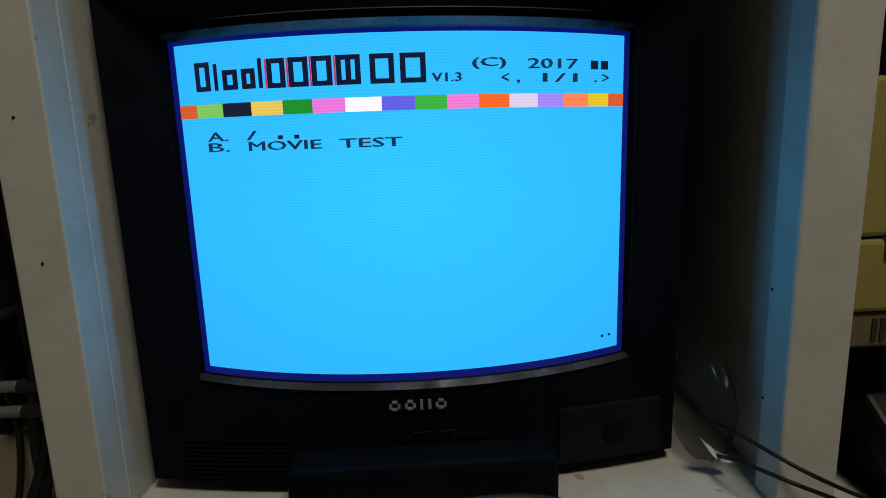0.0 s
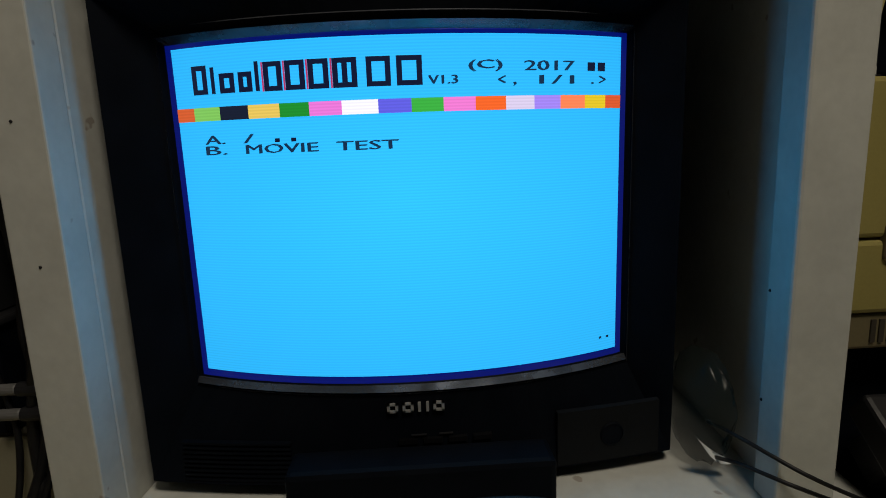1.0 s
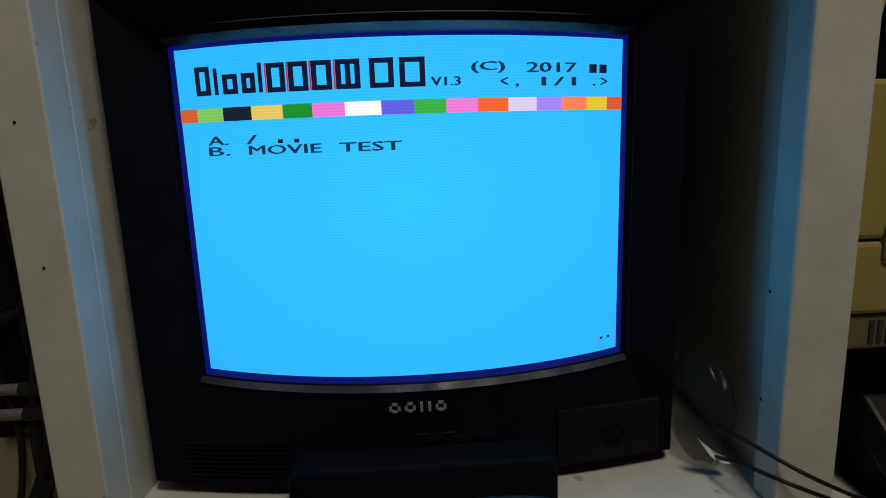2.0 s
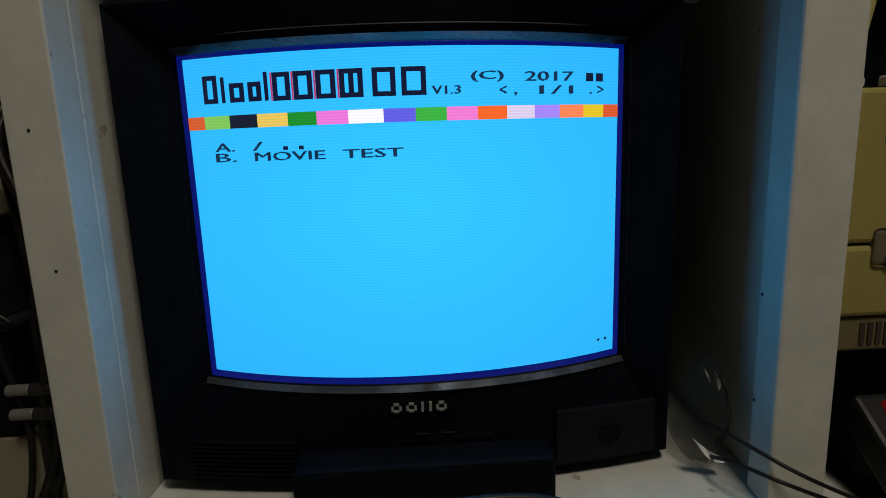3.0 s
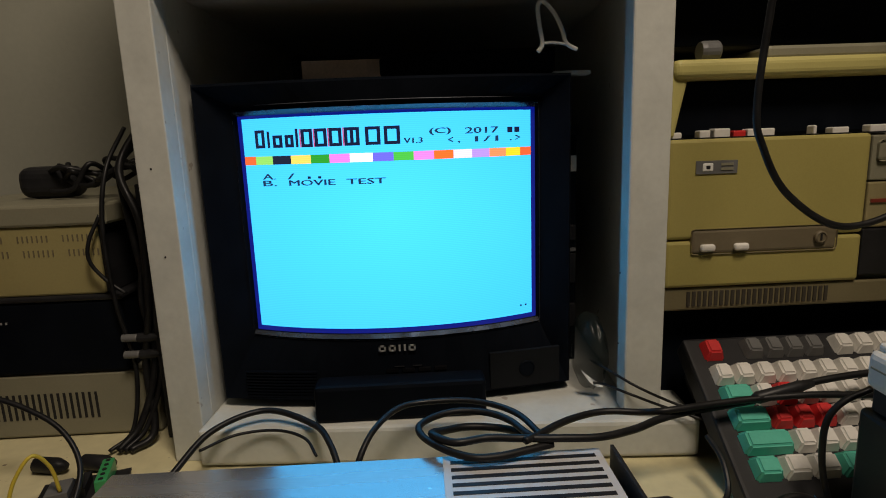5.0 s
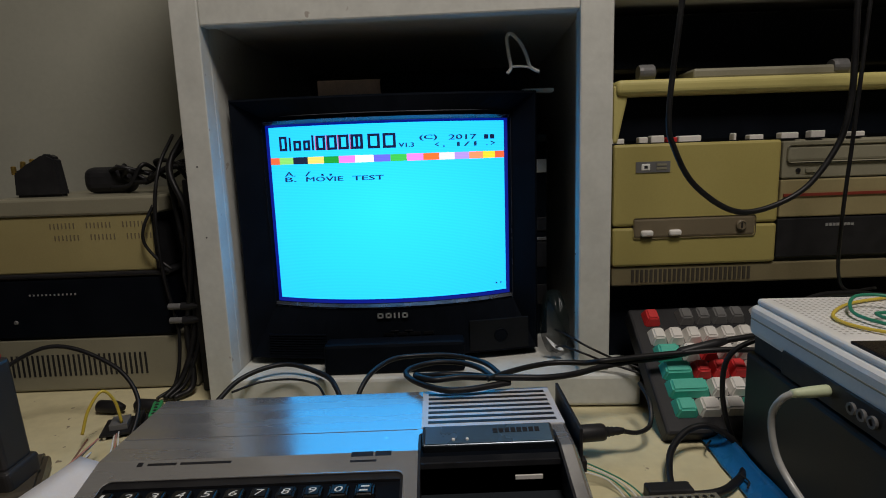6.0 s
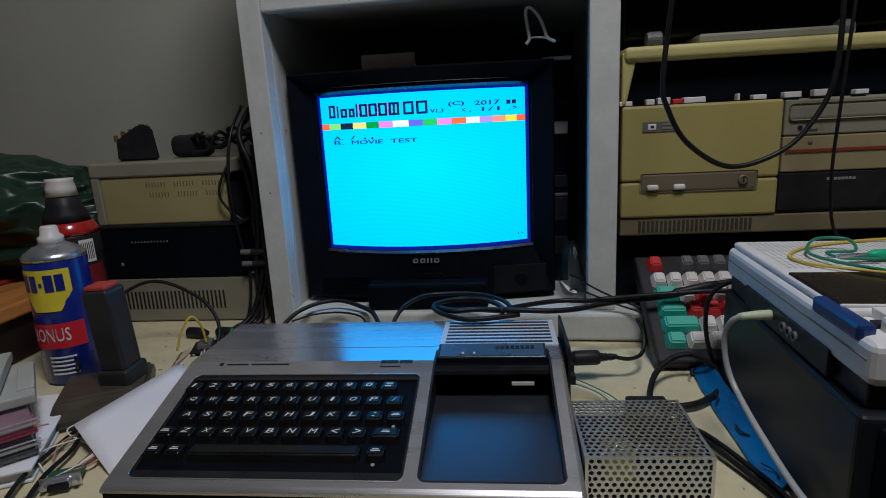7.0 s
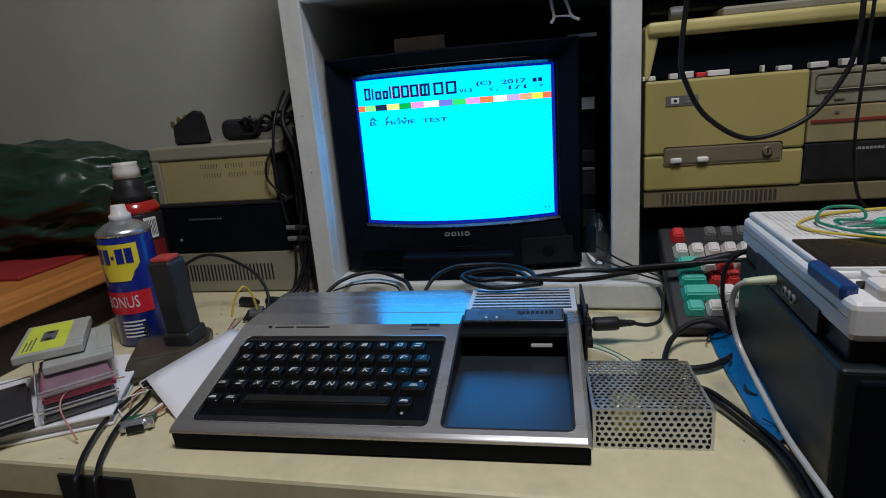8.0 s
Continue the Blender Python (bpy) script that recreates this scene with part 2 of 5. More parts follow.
# the shelf unit, turned a little against the television; local x along its face, y into it
hutch = thing("shelf_unit", (0.0128, 0.3388, 0.75), "white painted wooden shelf unit standing on the desk", "shelf unit", rz=-3.47)
for name, mat, *b in (("post", "white_paint", -0.2355, -0.2045, 0.0, 0.022, 0.0, 0.85, 0.0012),
                      ("post", "white_paint", 0.2005, 0.2355, 0.0, 0.025, 0.039, 0.85, 0.002),
                      ("post", "white_paint", 0.80, 0.835, 0.0, 0.022, 0.0, 0.85, 0.003),
                      ("side_panel", "white_paint", -0.231, -0.2049, 0.022, 0.45, 0.0, 0.85, 0.002),
                      ("side_panel", "white_paint", 0.2105, 0.228, 0.025, 0.45, 0.039, 0.85, 0.002),
                      ("side_panel", "white_paint", 0.802, 0.826, 0.022, 0.45, 0.0, 0.85, 0.002),
                      ("rail", "white_paint", -0.2045, 0.2005, 0.002, 0.020, 0.434, 0.464, 0.002),
                      ("rail", "white_paint", 0.2355, 0.80, 0.002, 0.020, 0.446, 0.468, 0.002),
                      ("shelf", "white_paint", -0.2045, 0.2105, 0.020, 0.44, 0.440, 0.458, 0.001),
                      ("shelf", "white_paint", 0.228, 0.802, 0.020, 0.44, 0.448, 0.466, 0.001),
                      ("base_board", "white_paint", -0.2045, 0.268, -0.014, 0.44, 0.002, 0.039, 0.004),
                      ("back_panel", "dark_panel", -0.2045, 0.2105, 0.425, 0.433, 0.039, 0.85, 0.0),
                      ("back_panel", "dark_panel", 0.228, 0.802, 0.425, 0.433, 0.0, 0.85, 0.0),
                      ("top_board", "white_paint", -0.2355, 0.835, 0.0, 0.44, 0.85, 0.87, 0.002)):
    part(name, box(*b), M[mat], hutch, world=False)

for x, z in ((-0.222, 0.285), (-0.2195, 0.205)):
    part("nail_hole", lathe([(0.0010, 0), (0.0006, 0.0006)], n=10, m=pose(x, 0.0, z, 90)), M["black"], hutch, world=False)
for y, z in ((0.021, 0.172), (0.022, 0.102)):
    part("nail_hole", lathe([(0.0011, 0), (0.0007, 0.0006)], n=10, m=pose(0.2005, y, z, 0, -90)), M["black"], hutch, world=False)

# ---- television ----
TVX = 0.0025
tv = thing("television", (TVX, 0.5, 0.789), "black tube television showing a cyan menu screen", "television")


def frame_ring(bm, a, b):
    """Joins two rectangular rings of corner places."""
    va, vb = [bm.verts.new(q) for q in a], [bm.verts.new(q) for q in b]
    for k in range(len(va)):
        bm.faces.new((va[k], va[(k + 1) % len(va)], vb[(k + 1) % len(va)], vb[k]))


def screen_y(x):
    """The tube's face: a cylinder with an upright axis."""
    return 0.402 + 0.312 - math.sqrt(0.342 ** 2 - x * x)


def rect_loop(x0, x1, z0, z1, yf, n=24):
    """A loop of places round a rectangle, with yf(x) its depth."""
    out = [(x0 + (x1 - x0) * k / n, z0) for k in range(n)] + [(x1, z0 + (z1 - z0) * k / 8) for k in range(8)]
    out += [(x1 - (x1 - x0) * k / n, z1) for k in range(n)] + [(x0, z1 - (z1 - z0) * k / 8) for k in range(8)]
    return [(x, yf(x), z) for x, z in out]


def front_y(x):
    """The bezel's front, bowed like the tube."""
    return 0.366 + 0.019 * (x / 0.177) ** 2


bm = bmesh.new()
loops = [rect_loop(-0.170, 0.170, 0.805, 1.100, lambda x: 0.60),
         rect_loop(-0.1815, 0.1780, 0.7965, 1.110, lambda x: 0.410),
         rect_loop(-0.1815, 0.1780, 0.7965, 1.110, lambda x: front_y(x) + 0.006),
         rect_loop(-0.1785, 0.1750, 0.7995, 1.107, lambda x: front_y(x)),
         rect_loop(-0.1485, 0.1485, 0.8605, 1.0895, lambda x: screen_y(x) - 0.0040),
         rect_loop(-0.1450, 0.1450, 0.8660, 1.0820, lambda x: screen_y(x) + 0.001)]
for a, b in zip(loops, loops[1:]):
    frame_ring(bm, a, b)
bmesh.ops.remove_doubles(bm, verts=bm.verts, dist=1e-5)
part("bezel", bm, M["tv_plastic"], tv)
bm = bmesh.new()
frame_ring(bm, loops[0], rect_loop(-0.10, 0.105, 0.83, 1.05, lambda x: 0.72))
bm.faces.new([bm.verts.new(q) for q in rect_loop(-0.10, 0.105, 0.83, 1.05, lambda x: 0.72)])
part("rear_housing", bm, M["tv_plastic"], tv)
bm = bmesh.new()
frame_ring(bm, rect_loop(-0.1490, 0.1490, 0.8600, 1.0900, lambda x: screen_y(x) - 0.0050), rect_loop(-0.1483, 0.1483, 0.8607, 1.0893, lambda x: screen_y(x) - 0.0056))
part("tube_rim", bm, M["tv_rim"], tv, "thin glossy rim")


def on_front(x0, x1, z0, z1, lift):
    """A thin raised strip that follows the bezel's front."""
    n = max(2, int((x1 - x0) / 0.01))
    xs = [x0 + (x1 - x0) * k / n for k in range(n + 1)]
    bm = bmesh.new()
    for k in range(n):
        a, b = xs[k], xs[k + 1]
        q = [bm.verts.new(p) for p in ((a, front_y(a) - lift, z0), (b, front_y(b) - lift, z0), (b, front_y(b) - lift, z1), (a, front_y(a) - lift, z1),
                                       (a, front_y(a) + 0.004, z0), (b, front_y(b) + 0.004, z0), (b, front_y(b) + 0.004, z1), (a, front_y(a) + 0.004, z1))]
        for f in ((0, 1, 2, 3), (0, 4, 5, 1), (3, 2, 6, 7)) + (((0, 3, 7, 4),) if k == 0 else ()) + (((1, 5, 6, 2),) if k == n - 1 else ()):
            bm.faces.new([q[i] for i in f])
    bmesh.ops.remove_doubles(bm, verts=bm.verts, dist=1e-6)
    return bm


# glossy ledges under and over the tube
for name, za, zb, deep in (("lower_lip", 0.8622, 0.8654, 0.0064), ("upper_lip", 1.0846, 1.0804, 0.0056)):
    bm = bmesh.new()
    xs = [-0.150 + 0.30 * k / 24 for k in range(25)]
    va = [bm.verts.new((x * 0.985, screen_y(x * 0.985) - deep, za)) for x in xs]
    vb = [bm.verts.new((x * 0.985, screen_y(x * 0.985) - (0.0022 if zb < 0.9 else 0), zb)) for x in xs]
    for k in range(24):
        bm.faces.new((va[k], va[k + 1], vb[k + 1], vb[k]))
    part(name, bm, M["tv_lip"], tv, "glossy black ledge", smooth=True)
# badge of four plain silver shapes
for k in range(4):
    x = -0.0185 + 0.0098 * k
    bm = box(x, x + 0.0018, 0.3650, 0.3672, 0.8485, 0.8545)
    box(x + 0.0052, x + 0.0070, 0.3650, 0.3672, 0.8485, 0.8545, into=bm)
    if k != 2:
        box(x, x + 0.007, 0.3650, 0.3672, 0.8485, 0.8497, into=bm), box(x, x + 0.007, 0.3650, 0.3672, 0.8533, 0.8545, into=bm)
    part("badge_shape", bm, M["silver_print"], tv, "silver badge shape")
for k in range(2):
    part("marking", on_front(-0.004 + 0.018 * k, 0.006 + 0.017 * k, 0.8318, 0.8323, 0.0004), M["plate"], tv)
for k in range(9):
    part("speaker_slot", on_front(-0.155, -0.082, 0.8020 + 0.0032 * k, 0.8034 + 0.0032 * k, 0.0004), M["tv_plastic"], tv)
for k in range(4):
    part("button", on_front(-0.012 + 0.016 * k, 0.0 + 0.016 * k, 0.8270, 0.8300, 0.002), M["tv_gloss"], tv)
part("control_panel", on_front(0.092, 0.165, 0.8010, 0.8390, 0.0006), M["tv_panel"], tv, "dark control panel")
part("knob", lathe([(0.0085, 0), (0.0085, 0.001), (0.0075, 0.0018), (0.0072, 0.0010), (0.002, 0.0010)], n=28, m=pose(0.130, 0.3762, 0.8195, 90, 0, 7)), M["tv_plastic"], tv)
part("front_flap", box(-0.080, 0.084, 0.338, 0.3665, 0.789, 0.826, 0.004), M["tv_plastic"], tv, "black lower flap")
part("stand", box(-0.13, 0.135, 0.40, 0.66, 0.789, 0.797, 0.001), M["tv_plastic"], tv)

SX0, SX1, SZ0, SZ1 = -0.1405, 0.1405, 0.8708, 1.0775


def on_screen(bm, lift):
    """Lays a flat drawing (u to the right, v down, 0 to 1) on the tube's face."""
    for v in bm.verts:
        x = SX0 + (SX1 - SX0) * v.co.x
        v.co = Vector((x, screen_y(x) - lift - v.co.z, SZ1 - (SZ1 - SZ0) * v.co.y))
    return bm


def quad(u0, u1, v0, v1, into=None):
    bm = into or bmesh.new()
    n = max(1, int((u1 - u0) * 40))
    a = [bm.verts.new((u0 + (u1 - u0) * k / n, v0, 0)) for k in range(n + 1)]
    b = [bm.verts.new((u0 + (u1 - u0) * k / n, v1, 0)) for k in range(n + 1)]
    for k in range(n):
        bm.faces.new((a[k], a[k + 1], b[k + 1], b[k]))
    return bm


CYAN = (0.034, 0.50, 1.0)
GLOW = 1.14
bm = bmesh.new()
n, k2 = 40, 2
grid = [[bm.verts.new((-0.1465 + 0.293 * i / n, screen_y(-0.1465 + 0.293 * i / n) + 0.0006, 0.8645 + 0.219 * j / k2)) for j in range(k2 + 1)] for i in range(n + 1)]
for i in range(n):
    for j in range(k2):
        bm.faces.new((grid[i][j], grid[i + 1][j], grid[i + 1][j + 1], grid[i][j + 1]))
tube_glass = part("tube_face", bm, glowing("blue_border_phosphor", (0.001, 0.005, 0.13), 1.0), tv, "dark glass picture tube", smooth=True)
picture = part("picture", on_screen(quad(0, 1, 0, 1), 0.0004), glowing("cyan_phosphor", CYAN, GLOW, 0.16), tv, "bright cyan menu picture", smooth=True)
INK = glowing("ink_phosphor", (0.004, 0.012, 0.06), 0.5)
RED_FRINGE = glowing("red_fringe_phosphor", srgb(205, 60, 110), 0.8)
TEXT = glowing("text_phosphor", (0.005, 0.035, 0.09), 0.8)


def written(text, u0, u1, v0, v1):
    bm = words(text, u1 - u0, v1 - v0, True)
    for v in bm.verts:
        v.co.x, v.co.y = u0 + v.co.x, v1 - v.co.y
    part("screen_text", on_screen(bm, 0.0009), TEXT, picture)


# the colour swatches: right edge of each and its colour
edges = (0.0, 0.043, 0.106, 0.172, 0.242, 0.306, 0.375, 0.451, 0.520, 0.587, 0.655, 0.721, 0.785, 0.846, 0.906, 0.959, 1.0)
swatches = ((205, 88, 40), (125, 190, 85), (18, 26, 45), (225, 190, 85), (30, 135, 40), (228, 115, 205), (245, 240, 255), (95, 92, 215), (60, 170, 60),
            (235, 120, 200), (240, 98, 35), (215, 200, 225), (160, 130, 232), (255, 128, 80), (222, 190, 30), (212, 84, 40))
for k, c in enumerate(swatches):
    part("swatch", on_screen(quad(edges[k], edges[k + 1], 0.172, 0.211), 0.0009), glowing("swatch_phosphor", srgb(*c), GLOW), picture)
# the heading: plain blocks in place of a product name
for u0, u1, v0, v1, hollow in ((0.047, 0.083, 0.053, 0.135, 1), (0.092, 0.101, 0.060, 0.135, 0), (0.112, 0.147, 0.079, 0.135, 1), (0.156, 0.187, 0.079, 0.135, 1), (0.194, 0.203, 0.053, 0.135, 0),
                               (0.213, 0.253, 0.056, 0.137, 1), (0.260, 0.302, 0.056, 0.137, 1), (0.309, 0.352, 0.056, 0.137, 1), (0.360, 0.411, 0.056, 0.137, 2),
                               (0.430, 0.480, 0.056, 0.137, 1), (0.492, 0.545, 0.056, 0.137, 1)):
    w = 0.0115
    if hollow == 0:
        bm = quad(u0, min(u1, u0 + w), v0, v1)
        if u1 - u0 > 0.02:
            quad(u0 + w, u1, v0, v0 + 0.016, bm), quad(u0 + w, u1 - 0.008, v0 + 0.034, v0 + 0.049, bm)
    else:
        bm = quad(u0, u0 + w, v0, v1)
        quad(u1 - w, u1, v0, v1, bm), quad(u0 + w, u1 - w, v0, v0 + 0.014, bm)
        quad(u0 + w, u1 - w, v1 - 0.014, v1, bm)
        if hollow == 2:
            quad((u0 + u1 - w) / 2, (u0 + u1 + w) / 2, v0 + 0.014, v1 - 0.014, bm)
    part("heading_block", on_screen(bm, 0.0009), INK, picture)
    if 0.2 < u0 < 0.4:
        part("colour_fringe", on_screen(quad(u0 - 0.0042, u0 - 0.0004, v0, v1), 0.0009), RED_FRINGE, picture)
written("V1.3", 0.556, 0.617, 0.112, 0.136)
written("(C)", 0.641, 0.712, 0.072, 0.104)
written("2017", 0.762, 0.878, 0.074, 0.102)
for u in (0.912, 0.938):
    part("text_bar", on_screen(quad(u, u + 0.019, 0.077, 0.102), 0.0009), INK, picture)
written("<", 0.704, 0.719, 0.115, 0.138)
written(",", 0.737, 0.744, 0.133, 0.145)
written("1/1", 0.796, 0.877, 0.115, 0.140)
written(".", 0.921, 0.928, 0.134, 0.140)
written(">", 0.941, 0.957, 0.115, 0.138)
written("A.", 0.062, 0.110, 0.254, 0.280)
written("/", 0.154, 0.178, 0.254, 0.280)
for u in (0.226, 0.262):
    part("screen_dot", on_screen(quad(u, u + 0.011, 0.269, 0.280), 0.0009), INK, picture)
written("B.", 0.062, 0.112, 0.285, 0.311)
written("MOVIE", 0.158, 0.318, 0.285, 0.311)
written("TEST", 0.358, 0.488, 0.285, 0.311)
for u in (0.952, 0.972):
    part("cursor_dot", on_screen(quad(u, u + 0.007, 0.950, 0.958), 0.0009), INK, picture)


# ---- home computer ----
CREASE = 0.122


def deck_z(x, y):
    """The sloping keyboard deck, then the level rear."""
    return 0.776 + 0.268 * (min(y, CREASE) + 0.015) - max(0, y - CREASE) * 0.012


SLOPE = math.degrees(math.atan(0.268))
computer = thing("home_computer", (-0.0315, 0.105, 0.75), "brushed silver and black vintage home computer on the desk", "computer")
part("metal_top", plate((-0.2130, -0.2120, -0.197, 0.0255, 0.0355, 0.1475, 0.1560, 0.1578, 0.1590, 0.1598), (-0.0240, -0.0233, -0.0220, -0.0200, -0.0145, 0.1025, CREASE, 0.1505, 0.156, 0.234, 0.235),
                        {(2, 4), (4, 4), (4, 5), (4, 6)}, lambda x, y: deck_z(x, y) - (0.0012 if y > 0.2345 or x < -0.2125 else 0) - 90 * max(0, -0.0195 - y) ** 2 - 180 * max(0, x - 0.1555) ** 2, 0.0028), M["alu"], computer, "scuffed brushed aluminium cover")
bm = bmesh.new()
prof = [(-0.021, 0.7525), (-0.0230, 0.7690), (0.120, 0.8080), (0.2345, 0.8055), (0.2345, 0.765), (0.225, 0.7525)]
low = [(-0.021, 0.7525), (-0.0230, 0.7690), (0.113, 0.7700), (0.113, 0.8017), (0.120, 0.8080), (0.2345, 0.8055), (0.2345, 0.765), (0.225, 0.7525)]
for x0, x1, pr in ((-0.2120, 0.0360, prof), (0.0360, 0.1470, low), (0.1470, 0.1585, prof)):
    a = [bm.verts.new((x0, y, z)) for y, z in pr]
    b = [bm.verts.new((x1, y, z)) for y, z in pr]
    for k in range(len(pr)):
        bm.faces.new((a[k], a[(k + 1) % len(pr)], b[(k + 1) % len(pr)], b[k]))
    bm.faces.new(a[::-1]), bm.faces.new(b)
part("case", bm, M["tv_plastic"], computer, "black plastic case")
for x in (-0.19, 0.12):
    for y in (0.0, 0.20):
        part("foot", lathe([(0.008, 0.75), (0.008, 0.758)], x, y, 14), M["rubber"], computer)
# keyboard well
part("key_well", plate((-0.197, 0.0255), (-0.0145, 0.1025), set(), lambda x, y: deck_z(x, y) - 0.0030, 0.001), M["tv_plastic"], computer)
for b in ((-0.197, -0.1945, -0.0145, 0.1025), (0.023, 0.0255, -0.0145, 0.1025), (-0.1945, 0.023, 0.0965, 0.1025), (-0.1945, 0.023, -0.0145, -0.006)):
    part("well_rim", plate((b[0], b[1]), (b[2], b[3]), set(), lambda x, y: deck_z(x, y) - 0.0008, 0.002), M["well"], computer)


def rounded(x0, x1, y0, y1, r, n=6):
    """Points round a rectangle with rounded corners, on the deck."""
    pts = []
    for cx, cy, a in ((x1 - r, y0 + r, -90), (x1 - r, y1 - r, 0), (x0 + r, y1 - r, 90), (x0 + r, y0 + r, 180)):
        pts += [(cx + r * math.cos(math.radians(a + 90 * k / n)), cy + r * math.sin(math.radians(a + 90 * k / n))) for k in range(n + 1)]
    return pts + pts[:1]


def corner(x, y, sx, sy, r):
    """A fillet of cover metal in the corner (x, y) of an opening that lies towards sx, sy."""
    bm = bmesh.new()
    arc = [(x + sx * r * (1 - math.sin(math.pi / 2 * k / 6)), y + sy * r * (1 - math.cos(math.pi / 2 * k / 6))) for k in range(7)]
    loops = [[bm.verts.new((px, py, deck_z(px, py) + dz)) for px, py in [(x, y)] + arc] for dz in (0.0003, -0.0035)]
    bm.faces.new(loops[0]), bm.faces.new(loops[1][::-1])
    for k in range(8):
        bm.faces.new((loops[0][k], loops[1][k], loops[1][(k + 1) % 8], loops[0][(k + 1) % 8]))
    return bm


for x0, x1, y0, y1 in ((-0.197, 0.0255, -0.0145, 0.1025), (0.0355, 0.1475, -0.0145, 0.1505)):
    for cx, sx in ((x0, 1), (x1, -1)):
        for cy, sy in ((y0, 1), (y1, -1)):
            part("cover_corner", corner(cx, cy, sx, sy, 0.0065), M["alu"], computer)
    if x1 < 0.03:
        part("bright_edge", tube([(px, py, deck_z(px, py) + 0.0003) for px, py in rounded(x0, x1, y0, y1, 0.0065)], 0.0006, 1, 6), M["alu"], computer, "thin bright edge line")


def keycap(w, d, h, taper):
    """A key top with sloping sides, a soft edge and a shallow dish."""
    bm = bmesh.new()
    bmesh.ops.create_cube(bm, size=1.0)
    for v in bm.verts:
        s = 1.0 if v.co.z < 0 else 0.0
        v.co = Vector((v.co.x * (w - (0 if s else taper)), v.co.y * (d - (0 if s else taper)) + (0 if s else taper * 0.15), (v.co.z + 0.5) * h))
    bmesh.ops.bevel(bm, geom=[e for e in bm.edges if max(v.co.z for v in e.verts) > h * 0.5], offset=min(w, d) * 0.09, segments=3, affect="EDGES")
    me = bpy.data.meshes.new("keycap")
    bmesh.ops.recalc_face_normals(bm, faces=bm.faces)
    bm.to_mesh(me)
    bm.free()
    return me


def put_mesh(name, me, parent, m, label=""):
    ob = new(name, me)
    ob.parent = parent
    ob.matrix_basis = m
    return tagged(ob, label) if label else ob


LOC = Vector((-0.0315, 0.105, 0.75))
caps = {}


def computer_key(text, x, y, w=0.0172):
    if w not in caps:
        caps[w] = keycap(w, 0.0165, 0.0085, 0.0045)
        caps[w].materials.append(M["key"])
    key = put_mesh("key", caps[w], computer, Matrix.Translation(Vector((x, y, deck_z(x, y) - 0.0060)) - LOC) @ pose(0, 0, 0, SLOPE - 10))
    if len(text) == 1:
        bm = words(text, 0.0060 if text not in "I1/:" else 0.0024, 0.0058)
        bm.transform(Matrix(((1, 0.22, 0, 0), (0, 1, 0, 0), (0, 0, 1, 0), (0, 0, 0, 1))))
    elif text:
        bm = quad(0, 0.0075, 0, 0.0012)
        quad(0.001, 0.0065, 0.0020, 0.0030, bm)
    else:
        return
    wid = max(v.co.x for v in bm.verts)
    bm.transform(Matrix.Translation((-wid / 2, -0.0026 if len(text) == 1 else -0.001, 0.00868)))
    part("legend", bm, M["legend"], key, world=False)


for row, y, x0, names in ((0, 0.086, -0.190, "1234567890="), (1, 0.068, -0.182, "QWERTYUIOP/"), (2, 0.050, -0.178, "ASDFGHJKL:"), (3, 0.0315, -0.170, "ZXCVBNM<>")):
    for k, c in enumerate(names):
        computer_key(c, x0 + 0.0188 * k, y)
computer_key("ENTER", 0.010, 0.050)
computer_key("SHIFT", -0.1885, 0.0315)
computer_key("SHIFT", 0.0045, 0.0315, 0.026)
computer_key("LOCK", -0.1885, 0.0125)
computer_key("CTRL", -0.1700, 0.0125)
computer_key("", -0.0850, 0.0125, 0.146)
computer_key("FCTN", -0.0005, 0.0125)
for y, k in ((0.041, 0), (0.0025, 1)):
    part("key_dot", lathe([(0.0016, 0.0), (0.0014, 0.0004)], n=12, m=Matrix.Translation((0.009 - 0.010 * k, y, deck_z(0, y) - 0.0018)) @ pose(0, 0, 0, SLOPE)), M["silver_print"], computer)
# cartridge bay, the cartridge in it and the rear vents
part("bay_floor", plate((0.0372, 0.1458), (-0.0135, 0.1130), set(), lambda x, y: 0.7735 + 0.052 * (y + 0.0135), 0.0012), M["smoked"], computer, "glossy smoked bay plate")
part("bay_wall", box(0.0372, 0.1458, 0.1130, 0.1150, 0.7730, 0.8060), M["black"], computer)
for x in (0.0362, 0.1458):
    bm = bmesh.new()
    vs = [[bm.verts.new((xx, y, z)) for y, z in ((-0.0135, 0.7715), (0.113, 0.7715), (0.113, deck_z(0, 0.113) - 0.001), (-0.0135, deck_z(0, -0.0135) - 0.001))] for xx in (x, x + 0.001)]
    bm.faces.new(vs[0][::-1]), bm.faces.new(vs[1])
    for k in range(4):
        bm.faces.new((vs[0][k], vs[0][(k + 1) % 4], vs[1][(k + 1) % 4], vs[1][k]))
    part("bay_side", bm, M["black"], computer)
for b in ((0.0355, 0.0375, -0.0145, 0.1505), (0.1455, 0.1475, -0.0145, 0.1505), (0.0375, 0.1455, -0.0145, -0.0125), (0.0375, 0.1455, 0.1485, 0.1505)):
    part("bay_rim", plate((b[0], b[1]), (b[2], CREASE, b[3]) if b[2] < CREASE < b[3] else (b[2], b[3]), set(), lambda x, y: deck_z(x, y) - 0.0002, 0.004), M["black"], computer)
vent = part("vent_panel", plate((0.0375, 0.1585), (0.1580, 0.2325), set(), lambda x, y: deck_z(x, y) + 0.0008, 0.0012), material("matt_silver_paint", (0.66, 0.66, 0.67), 0.5, 0.25, grain=700, vary=0.08, bump=0.08), computer, "matt silver vent panel")
